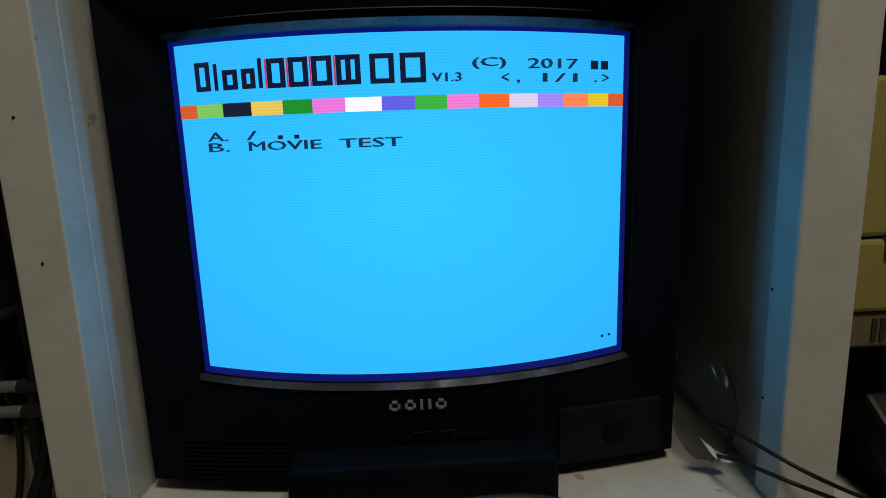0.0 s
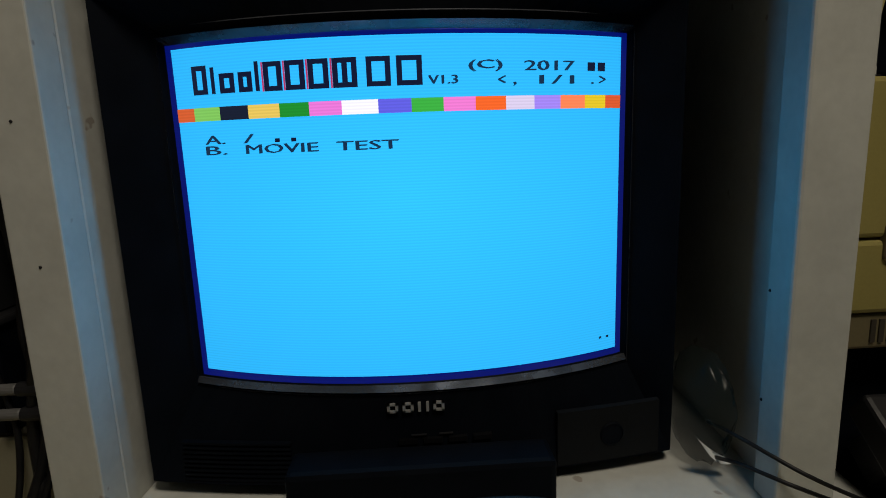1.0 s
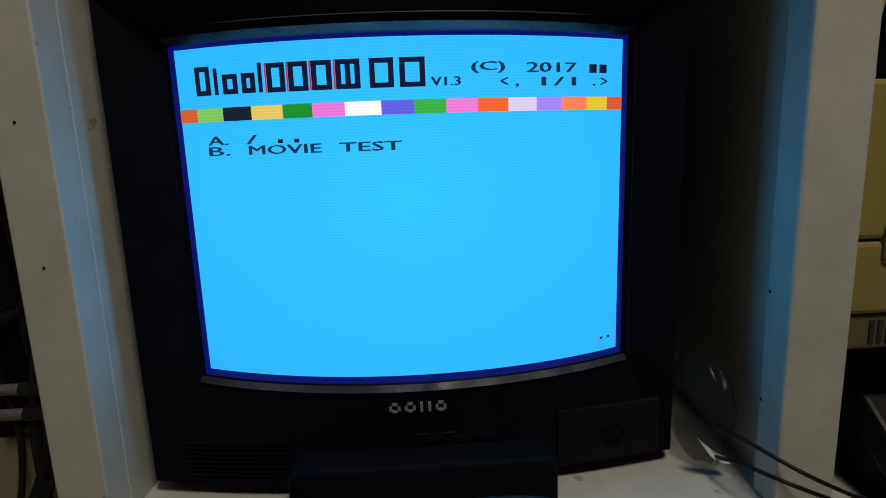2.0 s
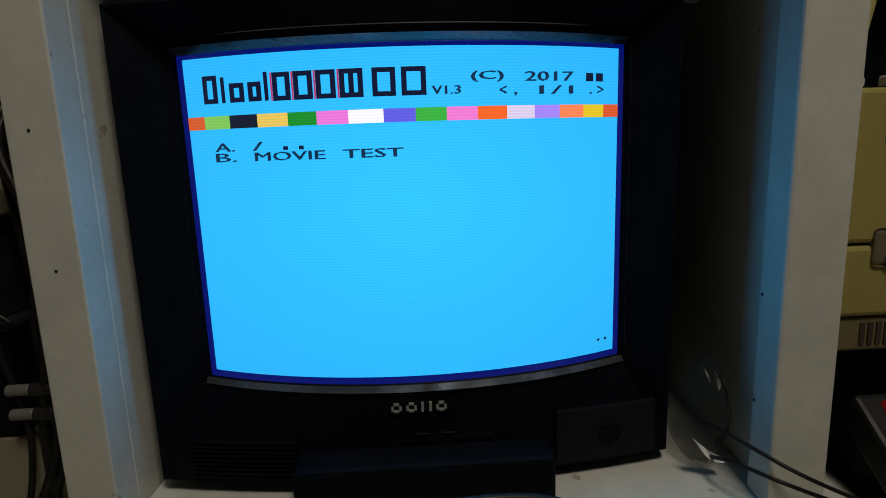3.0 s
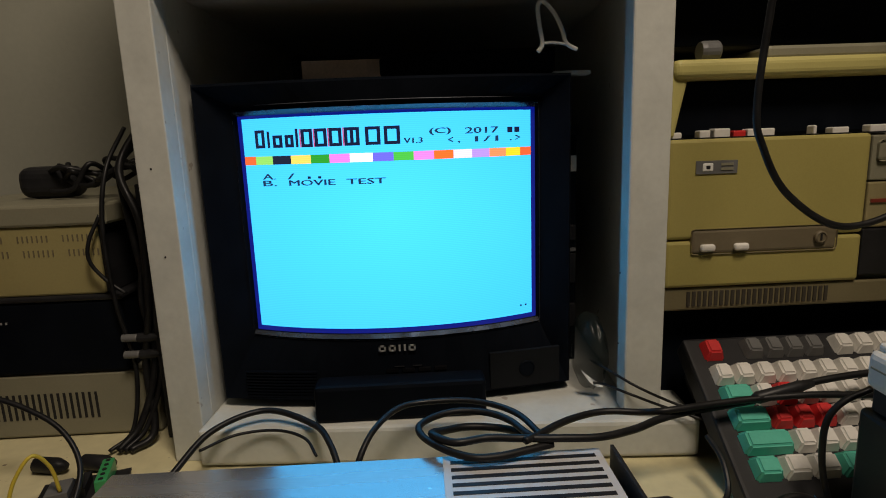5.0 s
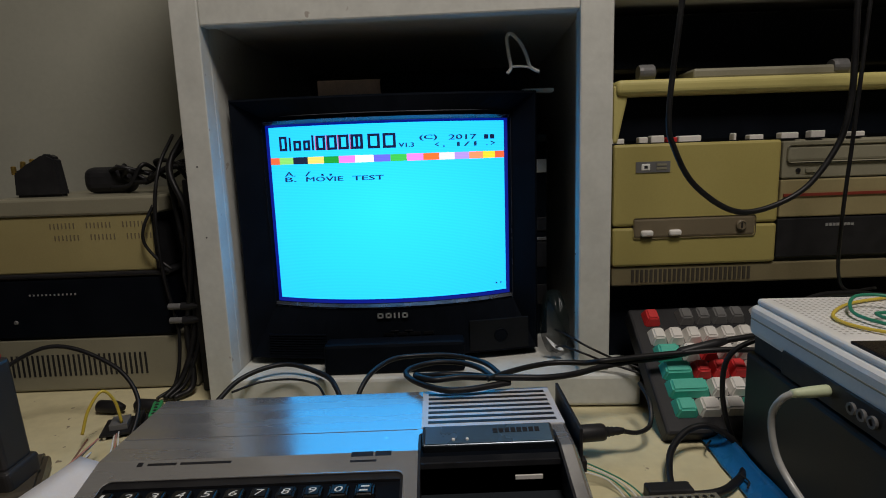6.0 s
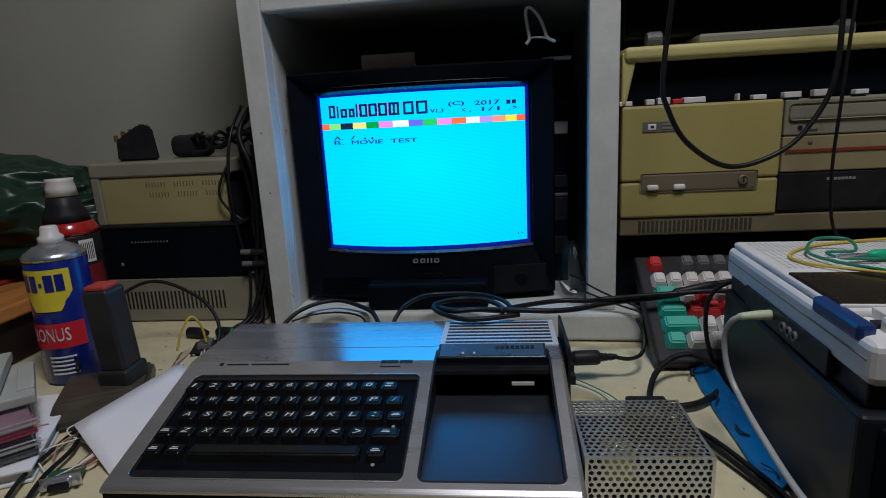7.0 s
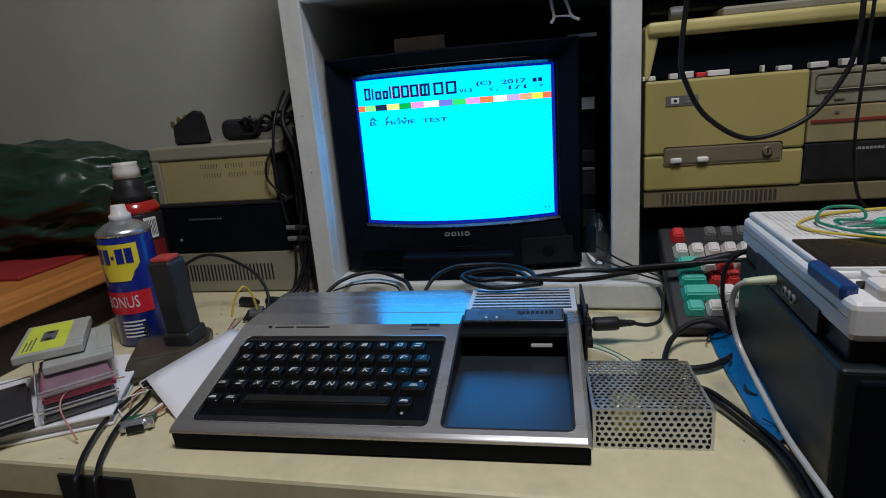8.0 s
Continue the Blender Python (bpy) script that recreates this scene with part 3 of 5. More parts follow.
for k in range(7):
    part("vent_slot", plate((0.043, 0.153), (0.1640 + 0.0095 * k, 0.1682 + 0.0095 * k), set(), lambda x, y: deck_z(x, y) + 0.0012, 0.0006), M["black"], vent)
for x0, x1, y, h in ((-0.180, -0.176, 0.116, 0.004), (-0.172, -0.150, 0.1165, 0.0022), (-0.147, -0.108, 0.1165, 0.0022), (-0.016, 0.001, 0.118, 0.0048), (0.0025, 0.015, 0.118, 0.0048), (-0.016, 0.004, 0.1125, 0.0018)):
    part("printed_bar", plate((x0, x1), (y, y + h), set(), lambda x, y: deck_z(x, y) + 0.0002, 0.0004), M["black"], computer, "small printed mark")
cart = thing("game_cartridge", (0.0915, 0.137, 0.75), "black plug-in cartridge seated in the computer", "cartridge")
cm = Matrix.Translation((0.0915, 0.136, deck_z(0, 0.136) - 0.0005)) @ pose(0, 0, 0, SLOPE)
part("shell", box(-0.0525, 0.0525, -0.011, 0.011, -0.006, 0.006, 0.0015, m=cm), M["smoked"], cart)
part("label_plate", box(-0.050, 0.050, -0.010, 0.009, 0.006, 0.0066, m=cm), material("foil_label", (0.13, 0.22, 0.32), 0.28, 0.7, bump=0.02), cart, "dark blue label")
for k in range(8):
    part("label_bar", box(0.004 + 0.0048 * k, 0.0077 + 0.0048 * k, 0.000, 0.005, 0.0067, 0.0070, m=cm), M["black"], cart)
for k in range(2):
    part("indicator", lathe([(0.0015, 0.0064), (0.0012, 0.0075)], -0.028 + 0.011 * k, -0.006, 10, m=cm), M["white_key"], cart)
part("slot_tab", box(0.110, 0.131, 0.1110, 0.1128, 0.7915, 0.7945), M["white_key"], cart, "pale paper tab")
part("top_seam", plate((-0.211, 0.034), (0.1560, 0.1568), set(), lambda x, y: deck_z(x, y) + 0.0002, 0.0004), M["grey_key"], computer, "thin seam across the cover")
# side port board, plug and wires
port = thing("interface_board", (0.1665, 0.185, 0.75), "small black circuit board on the computer's side port", "circuit board")
part("board", box(0.1645, 0.1672, 0.132, 0.224, 0.764, 0.820, 0.0004), M["black"], port)
part("socket", box(0.1595, 0.1645, 0.150, 0.210, 0.775, 0.800, 0.0008), M["black"], port)
for k in range(6):
    part("chip", box(0.1672, 0.1735, 0.142 + 0.013 * k, 0.151 + 0.013 * k, 0.776 + 0.006 * (k % 3), 0.786 + 0.006 * (k % 3), 0.0004), M["plate"], port)
for k in range(9):
    part("solder_joint", lathe([(0.0014, 0), (0.0005, 0.0016)], n=8, m=pose(0.1672, 0.140 + 0.009 * k, 0.813, 0, 90)), M["steel"], port)
plug = thing("din_plug", (0.2, 0.205, 0.75), "black round plug and lead", "plug")
part("plug_body", lathe([(0.0072, 0), (0.0082, 0.002), (0.0082, 0.026), (0.0070, 0.029), (0.0045, 0.030), (0.0048, 0.033), (0.0040, 0.034), (0.0044, 0.037), (0.0036, 0.038), (0.0040, 0.041), (0.0030, 0.046), (0.0024, 0.048)], n=18, m=pose(0.178, 0.203, 0.7775, 0, 90, 4)), M["black"], plug, smooth=True)
part("plug_collar", lathe([(0.0048, 0), (0.0048, 0.010)], n=16, m=pose(0.1695, 0.2024, 0.7775, 0, 90, 4)), M["black"], plug)
part("lead", tube([(0.222, 0.206, 0.7775), (0.240, 0.208, 0.774), (0.256, 0.220, 0.776), (0.262, 0.240, 0.790), (0.260, 0.262, 0.800)], 0.0022), M["rubber"], plug)

# ---- metal power supply ----
psu = thing("power_supply", (0.2085, 0.0475, 0.75), "perforated zinc-steel power supply box on the desk", "power supply", rz=1.0)
PX, PY, PZ = 0.0475, 0.0435, 0.0370
part("inner_board", box(-PX + 0.002, PX - 0.002, -PY + 0.002, PY - 0.002, 0.002, 0.006), M["black"], psu, world=False)
part("transformer", box(-0.030, -0.006, -0.030, -0.006, 0.006, 0.030, 0.002), material("yellow_transformer_tape", (0.55, 0.50, 0.12), 0.4), psu, "yellow transformer", world=False)
part("heat_sink", box(0.010, 0.014, -0.025, 0.030, 0.006, 0.030, 0.001), M["black"], psu, world=False)
for x, y in ((0.030, 0.015), (0.030, -0.015), (-0.020, 0.022)):
    part("capacitor", lathe([(0.007, 0.006), (0.007, 0.027), (0.006, 0.028)], x, y, 16), M["black"], psu, world=False)


def perforated(w, h, pitch, hole, m):
    """A sheet with six-sided holes in staggered rows, centred at the origin."""
    bm = bmesh.new()
    cols, rows = int(w / pitch + 0.1), int(h / (pitch * 0.866) - 0.3)
    ro = pitch / math.sqrt(3)
    for j in range(rows):
        for i in range(cols - j % 2):
            cx, cy = (i - (cols - 1) / 2 + 0.5 * (j % 2)) * pitch, (j - (rows - 1) / 2) * pitch * 0.866
            o = [bm.verts.new((cx + ro * math.cos(a), cy + ro * math.sin(a), 0)) for a in (math.pi / 6 + math.pi / 3 * k for k in range(6))]
            q = [bm.verts.new((cx + hole * math.cos(a), cy + hole * math.sin(a), 0)) for a in (math.pi / 6 + math.pi / 3 * k for k in range(6))]
            for k in range(6):
                bm.faces.new((o[k], o[(k + 1) % 6], q[(k + 1) % 6], q[k]))
    hw, hh = (cols / 2 - 0.10) * pitch, ((rows - 1) / 2 + 0.42) * pitch * 0.866
    for x0, x1, y0, y1 in ((-w / 2, -hw, -h / 2, h / 2), (hw, w / 2, -h / 2, h / 2), (-hw, hw, -h / 2, -hh), (-hw, hw, hh, h / 2)):
        v = [bm.verts.new((x, y, -0.00005)) for x, y in ((x0, y0), (x1, y0), (x1, y1), (x0, y1))]
        bm.faces.new(v)
    bmesh.ops.remove_doubles(bm, verts=bm.verts, dist=1e-5)
    r = bmesh.ops.extrude_face_region(bm, geom=list(bm.faces))
    for q in r["geom"]:
        if isinstance(q, bmesh.types.BMVert):
            q.co.z -= 0.0009
    bm.transform(m)
    return bm


part("top_grille", perforated(2 * PX, 2 * PY, 0.0057, 0.00215, pose(0, 0, PZ)), M["steel"], psu, world=False)
part("front_grille", perforated(2 * PX, PZ, 0.0057, 0.00205, pose(0, -PY, PZ / 2, 90)), M["steel"], psu, world=False)
part("side_plate", box(PX - 0.001, PX, -PY, PY, 0.0, PZ - 0.001), M["steel"], psu, world=False)
part("side_plate", box(-PX, -PX + 0.001, -PY, PY, 0.0, PZ - 0.001), M["steel"], psu, world=False)
part("bottom_plate", box(-PX + 0.001, PX - 0.001, -PY + 0.001, PY, 0.0, 0.001), M["steel"], psu, world=False)
part("terminal_strip", box(-PX + 0.004, PX - 0.004, PY - 0.012, PY + 0.006, 0.008, 0.020, 0.001), M["black"], psu, "black screw terminals", world=False)

# ---- mechanical keyboard propped against the machine behind ----
kb = thing("mechanical_keyboard", (0.272, 0.222, 0.752), "dark keyboard with white, turquoise and red keycaps, propped up steeply", "keyboard")
kb.matrix_world = pose(0.2705, 0.2155, 0.7605, 37.2, 0, 0)
part("case", box(0.003, 0.335, 0.006, 0.158, -0.022, 0.0, 0.003), M["plate"], kb, world=False)
U = 0.0191
unit_caps = {}


def cap(x, y, w, mat):
    if (w, mat) not in unit_caps:
        unit_caps[w, mat] = keycap(U * w - 0.0012, 0.0196, 0.010, 0.0062)
        unit_caps[w, mat].materials.append(M[mat])
    put_mesh("keycap", unit_caps[w, mat], kb, pose(0.0155 + U * (x + w / 2), y, 0.0005))


cap(0, 0.142, 1, "red")
for k in range(13):
    cap(2 + k + (k // 4) * 0.5, 0.142, 1, "grey_key" if k // 4 in (0, 2) else "white_key") if k < 12 else None
layout = ((0.1165, [(1, "white_key")] * 13 + [(2, "teal")]),
          (0.0953, [(1.5, "teal"), (1, "white_key"), (1, "red")] + [(1, "white_key")] * 10 + [(1.5, "teal")]),
          (0.0741, [(1.75, "teal"), (1, "red"), (1, "red"), (1, "red")] + [(1, "white_key")] * 8 + [(2.25, "teal")]),
          (0.0529, [(2.25, "teal")] + [(1, "white_key")] * 10 + [(2.75, "teal")]),
          (0.0317, [(1.25, "teal"), (1.25, "white_key"), (1.25, "white_key"), (6.25, "teal"), (1.25, "white_key"), (1.25, "teal"), (1.25, "teal"), (1.25, "teal")]))
for y, keys in layout:
    x = 0
    for w, mat in keys:
        cap(x, y, w, mat)
        x += w
part("back_support", box(0.02, 0.31, 0.120, 0.150, -0.060, -0.022, 0.002), M["plate"], kb, world=False)

# ---- desktop computer on its plinth ----
pc = thing("desktop_computer", (0.44, 0.5, 0.868), "yellowed cream desktop computer with drive bays", "computer")
F = 0.345
part("chassis", box(0.2575, 0.640, F + 0.012, 0.74, 0.8815, 1.043, 0.002), M["beige_grey"], pc)
part("upper_panel", box(0.2560, 0.4440, F, F + 0.014, 0.9515, 1.0435, 0.003), M["cream"], pc)
part("lower_panel", box(0.2560, 0.4440, F, F + 0.014, 0.9050, 0.9500, 0.003), M["cream"], pc)
part("foot_panel", box(0.2565, 0.640, F + 0.003, F + 0.016, 0.8815, 0.9042, 0.002), M["pc_foot"], pc)
for k in range(26):
    part("vent", box(0.279 + 0.0054 * k, 0.2822 + 0.0054 * k, F + 0.0020, F + 0.004, 0.8860, 0.9005), M["vent_dark"], pc)
part("switch_recess", box(0.2790, 0.4190, F - 0.0012, F + 0.002, 0.9370, 0.9610, 0.0035, 3), M["pc_recess"], pc, "grey recessed switch strip")
for x in (0.287, 0.319):
    part("push_button", box(x, x + 0.014, F - 0.006, F, 0.9400, 0.9470, 0.0025, 3), M["white_key"], pc, "white push button")
part("key_lock", lathe([(0.0058, 0), (0.0058, 0.003), (0.0045, 0.0038), (0.0042, 0.0030)], n=20, m=pose(0.4015, F - 0.001, 0.9495, 90)), M["pc_recess"], pc)
part("key_slot", box(0.4006, 0.4024, F - 0.0046, F - 0.0030, 0.9465, 0.9525, 0.0002), M["black"], pc)
part("badge", box(0.2805, 0.3190, F - 0.001, F + 0.001, 1.0120, 1.0240), M["grey_key"], pc, "black badge")
part("badge_ring", box(0.2865, 0.2965, F - 0.0016, F, 1.0142, 1.0218, 0.001), M["legend"], pc)
part("badge_centre", box(0.2895, 0.2937, F - 0.0020, F, 1.0162, 1.0198, 0.0008), M["black"], pc)
for k in range(2):
    part("badge_bar", box(0.3035, 0.3150, F - 0.0016, F, 1.0150 + 0.0042 * k, 1.0174 + 0.0042 * k), M["beige_grey"], pc)
part("optical_drive", box(0.4460, 0.6000, F + 0.001, F + 0.014, 1.0000, 1.0415, 0.0015), M["beige_grey"], pc, "grey optical drive")
part("tray", box(0.4500, 0.5900, F - 0.0006, F + 0.002, 1.0175, 1.0370, 0.004, 3), M["beige_grey"], pc)
part("tray_slot", box(0.452, 0.588, F - 0.0010, F - 0.0002, 1.0165, 1.0172), M["black"], pc)
part("headphone_socket", lathe([(0.0028, 0), (0.0028, 0.001), (0.0018, 0.001)], n=12, m=pose(0.4640, F + 0.001, 1.0085, 90)), M["black"], pc)
part("eject_button", box(0.472, 0.484, F - 0.001, F + 0.002, 1.0060, 1.0110, 0.0006), M["beige_grey"], pc)
part("floppy_drive", box(0.4460, 0.6000, F + 0.001, F + 0.014, 0.9560, 0.9985, 0.0015), material("tan_drive_face", (0.31, 0.26, 0.13), 0.45, bump=0.1), pc, "tan floppy drive")
part("floppy_slot", box(0.4490, 0.5960, F - 0.0006, F + 0.002, 0.9795, 0.9828), material("brown_red_slot", (0.22, 0.035, 0.02), 0.5), pc, "red disk slot")
part("drive_light", box(0.4745, 0.4795, F - 0.0004, F + 0.002, 0.9895, 0.9925, 0.0004), M["grey_key"], pc)
part("blank_bay", box(0.4450, 0.6000, F + 0.001, F + 0.014, 0.9095, 0.9545, 0.0015), M["black"], pc, "black bay cover")
for k in range(8):
    part("cover_bar", box(0.500 + 0.0042 * k, 0.5032 + 0.0042 * k, F + 0.0004, F + 0.0012, 0.9445, 0.9478), M["silver_print"], pc)
part("right_panel", box(0.6010, 0.6420, F, F + 0.014, 0.9050, 1.0435, 0.003), M["cream"], pc)
plinth = thing("plinth", (0.458, 0.55, 0.75), "black box under the desktop computer", "box")
part("case", box(0.256, 0.66, 0.376, 0.74, 0.7505, 0.8810, 0.003), M["black"], plinth)
part("front_panel", box(0.259, 0.657, 0.372, 0.376, 0.754, 0.878, 0.001), M["tv_plastic"], plinth)

# ---- printer cover and small things over the desktop computer ----
printer = thing("printer", (0.45, 0.5, 1.0435), "cream printer with a dark opening, on the computer", "printer")
part("cover", box(0.2575, 0.760, 0.343, 0.70, 1.096, 1.113, 0.006, 4), M["cream_light"], printer)
# solid block; the opening's inner darkness is put into its black colour
part("dark_opening", box(0.262, 0.756, 0.365, 0.69, 1.0435, 1.096, 0.004), M["tv_plastic"], printer, "black block for the shaded opening")
bm = box(0.2555, 0.2745, 0.348, 0.70, 1.0445, 1.108, 0.003)
for v in bm.verts:
    if v.co.x > 0.265:
        v.co.x -= 0.0135 * (1.108 - v.co.z) / 0.0635
part("end_cheek", bm, M["cream_light"], printer)
part("paper_guide", box(0.345, 0.52, 0.352, 0.46, 1.112, 1.1235, 0.003), M["beige_grey"], printer)
for x in (0.285, 0.50):
    part("knob", lathe([(0.008, 0), (0.009, 0.004), (0.009, 0.016), (0.007, 0.018)], n=18, m=pose(x, 0.358, 1.121, 0, 90)), M["grey_key"], printer)
console = thing("black_console", (0.5, 0.55, 1.1245), "black electronic unit on the printer", "electronic unit")
part("case", box(0.262, 0.79, 0.380, 0.73, 1.1245, 1.188, 0.004), M["black"], console)
part("front_panel", box(0.266, 0.786, 0.375, 0.380, 1.128, 1.185, 0.001), M["tv_plastic"], console)
for k, (x0, x1) in enumerate(((0.2535, 0.2690), (0.2855, 0.2955), (0.2990, 0.3140), (0.3170, 0.3285), (0.3300, 0.3555), (0.3920, 0.3950), (0.4100, 0.4255), (0.4455, 0.4650), (0.4790, 0.4950), (0.5250, 0.5400))):
    part("button", box(x0, x1, 0.3500, 0.3610, 1.0437, 1.0500 + 0.0012 * (k % 3), 0.0012), M["red"] if k == 3 else M["white_key"], printer, "faded red button" if k == 3 else "pale button")
    part("button_seat", box(x0 - 0.0012, x1 + 0.0012, 0.3490, 0.3625, 1.0434, 1.0448), M["black"], printer)


# ---- cassette recorder on a black loudspeaker box ----
speaker = thing("loudspeaker_box", (0.336, 0.182, 0.75), "black loudspeaker cabinet standing on the desk", "loudspeaker", rz=-4.6)
part("cabinet", box(-0.008, 0.19, -0.245, 0.010, 0.0, 0.108, 0.004, 3), material("black_vinyl_wrap", (0.010, 0.0135, 0.0145), 0.42, stain=5, vary=0.15, bump=0.12, grain=900, spec=0.28), speaker, world=False)
part("front_grille", box(0.002, 0.18, -0.249, -0.243, 0.006, 0.102, 0.003), M["tv_plastic"], speaker, "black cloth grille", world=False)
for k in range(5):
    part("badge_bar", box(0.030 + 0.007 * k, 0.0355 + 0.007 * k, -0.2502, -0.249, 0.080, 0.086), M["grey_key"], speaker, world=False)
rec = thing("cassette_recorder", (0.328, 0.190, 0.861), "pale grey cassette recorder with a dark tape window", "cassette recorder", rz=-3.6)
part("body", box(0.0, 0.158, -0.250, 0.0, 0.013, 0.041, 0.006, 3), M["recorder"], rec, world=False)
part("base", box(0.004, 0.154, -0.243, -0.004, -0.003, 0.018, 0.002), M["black"], rec, "black underside", world=False)
part("top_cover", box(0.004, 0.154, -0.205, -0.004, 0.040, 0.0465, 0.003, 3), M["recorder"], rec, world=False)
part("side_groove", box(-0.0006, 0.001, -0.245, -0.006, 0.0285, 0.0297), M["beige_grey"], rec, world=False)
# speaker holes as flat dots; the shade inside them is their darker grey
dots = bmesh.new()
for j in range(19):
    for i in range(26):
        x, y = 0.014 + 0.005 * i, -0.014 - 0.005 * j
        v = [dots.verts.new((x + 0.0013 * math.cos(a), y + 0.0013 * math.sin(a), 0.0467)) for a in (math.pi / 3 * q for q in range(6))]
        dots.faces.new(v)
part("speaker_grille", dots, material("shaded_grey_plastic", (0.42, 0.41, 0.38), 0.7, bump=0), rec, "rows of flat dots coloured as shaded speaker holes", world=False)
part("tape_window", box(0.006, 0.148, -0.200, -0.121, 0.0455, 0.0480, 0.002), material("dark_tape_window", (0.012, 0.009, 0.009), 0.2, stain=20, vary=0.3, bump=0.01, spec=0.35), rec, "dark transparent tape window", world=False)
part("window_frame", box(0.005, 0.149, -0.203, -0.2003, 0.0455, 0.0486, 0.0008), M["recorder"], rec, world=False)
part("label_strip", box(-0.0012, 0.0095, -0.236, -0.177, 0.0355, 0.0472, 0.0030), M["recorder_blue"], rec, "blue side label", world=False)
part("control_strip", box(0.022, 0.150, -0.218, -0.2035, 0.0405, 0.0478, 0.001), M["recorder"], rec, world=False)
part("meter", box(0.030, 0.060, -0.2145, -0.2085, 0.0474, 0.0484, 0.0004), M["beige_grey"], rec, "small counter window", world=False)
part("counter_wheel", lathe([(0.0042, 0.0), (0.0042, 0.003), (0.003, 0.004)], 0.072, -0.211, 14, m=pose(0, 0, 0.0470)), M["black"], rec, world=False)
part("control_gap", box(0.014, 0.150, -0.226, -0.2180, 0.0395, 0.0440), M["black"], rec, world=False)
for k in range(6):
    part("piano_key", box(0.0150 + 0.0224 * k, 0.0366 + 0.0224 * k, -0.247, -0.225, 0.038, 0.0500, 0.003, 2), M["red"] if k == 1 else M["white_key"], rec, "red record key" if k == 1 else "", world=False)
part("handle", box(0.020, 0.140, -0.2545, -0.249, 0.019, 0.031, 0.0025), M["recorder"], rec, world=False)
part("jack_panel", box(-0.0014, 0.005, -0.206, -0.058, 0.000, 0.0185, 0.0006), M["black"], rec, "black socket panel", world=False)
for k in range(3):
    part("jack", lathe([(0.0040, 0), (0.0040, 0.002), (0.0022, 0.002), (0.0022, 0.0005)], n=16, m=pose(-0.0014, -0.141 - 0.0095 * k, 0.0095, 0, -90)), M["grey_key"], rec, world=False)
lead = thing("audio_lead", (0.3, 0.09, 0.75), "grey audio lead with a pale green plug", "cable")
part("plug_sleeve", lathe([(0.0030, 0), (0.0041, 0.003), (0.0039, 0.014), (0.0031, 0.024), (0.0028, 0.027)], n=16, m=pose(0.3215, 0.074, 0.872, 0, -94, -2)), material("pale_green_sleeve", (0.50, 0.56, 0.36), 0.45, bump=0.05), lead, smooth=True)
part("wire", tube([(0.296, 0.0755, 0.870), (0.2915, 0.080, 0.864), (0.290, 0.087, 0.850), (0.2905, 0.086, 0.832), (0.2935, 0.079, 0.814), (0.297, 0.057, 0.799), (0.299, 0.024, 0.788), (0.300, -0.016, 0.780), (0.300, -0.053, 0.779), (0.300, -0.087, 0.778), (0.299, -0.125, 0.768), (0.298, -0.17, 0.70), (0.298, -0.175, 0.60)], 0.0025), material("grey_wire", (0.42, 0.42, 0.40), 0.28, bump=0.05), lead, smooth=True)


def cable(name, pts, r, label, mat="rubber", group=""):
    return single(name, tube(pts, r), M[mat] if isinstance(mat, str) else mat, label, "cable", group, smooth=True)


green = material("green_wire", (0.03, 0.22, 0.13), 0.4, bump=0.03)
yellow = material("yellow_wire", (0.62, 0.47, 0.05), 0.4, bump=0.03)
clip_lead = thing("clip_lead", (0.40, 0.12, 0.908), "thin green test lead with a crocodile clip on the recorder", "test lead")
part("wire", tube([(0.392, 0.050, 0.9125), (0.372, 0.085, 0.9115), (0.366, 0.118, 0.912), (0.384, 0.142, 0.918), (0.408, 0.138, 0.918), (0.402, 0.115, 0.913), (0.378, 0.112, 0.913), (0.382, 0.095, 0.912), (0.408, 0.090, 0.912)], 0.0013), green, clip_lead, smooth=True)
part("clip_boot", lathe([(0.0022, 0), (0.0045, 0.006), (0.0045, 0.022), (0.0030, 0.026)], n=14, m=pose(0.400, 0.0965, 0.9135, 0, 90, 6)), material("green_boot", (0.03, 0.42, 0.20), 0.4), clip_lead, smooth=True)
part("clip_jaw", box(-0.024, 0.0, -0.002, 0.002, -0.0012, 0.0018, 0.0005, m=pose(0.4, 0.0965, 0.9135, 0, 0, 6)), M["steel"], clip_lead)
cable("yellow_lead", [(0.47, 0.17, 0.910), (0.43, 0.165, 0.9095), (0.385, 0.150, 0.9095), (0.352, 0.120, 0.9095), (0.352, 0.092, 0.9095), (0.375, 0.062, 0.911), (0.41, 0.035, 0.9125), (0.46, 0.015, 0.9125)], 0.0013, "thin yellow test lead on the recorder", yellow)

# blue plastic sleeve beside the loudspeaker
bm = bmesh.new()
g = [[bm.verts.new((0.3195 - 0.018 * i / 6 + 0.009 * (1 - j / 14) ** 2 + 0.002 * noise.noise((i * 0.7, j * 0.5, 2)), 0.229 - 0.214 * j / 14, 0.7515 + 0.014 * (1 - i / 6) ** 2 + 0.0025 * abs(noise.noise((i * 0.9, j * 0.8, 5))))) for j in range(15)] for i in range(7)]
for i in range(6):
    for j in range(14):
        bm.faces.new((g[i][j], g[i + 1][j], g[i + 1][j + 1], g[i][j + 1]))
r = bmesh.ops.extrude_face_region(bm, geom=list(bm.faces))
for q in r["geom"]:
    if isinstance(q, bmesh.types.BMVert):
        q.co.z += 0.0015
blue = thing("plastic_sleeve", (0.30, 0.13, 0.75), "bright blue plastic sleeve lying beside the loudspeaker", "plastic sleeve")
part("sheet", bm, material("blue_plastic", (0.015, 0.14, 0.38), 0.3, stain=50, bump=0.2), blue, smooth=True)
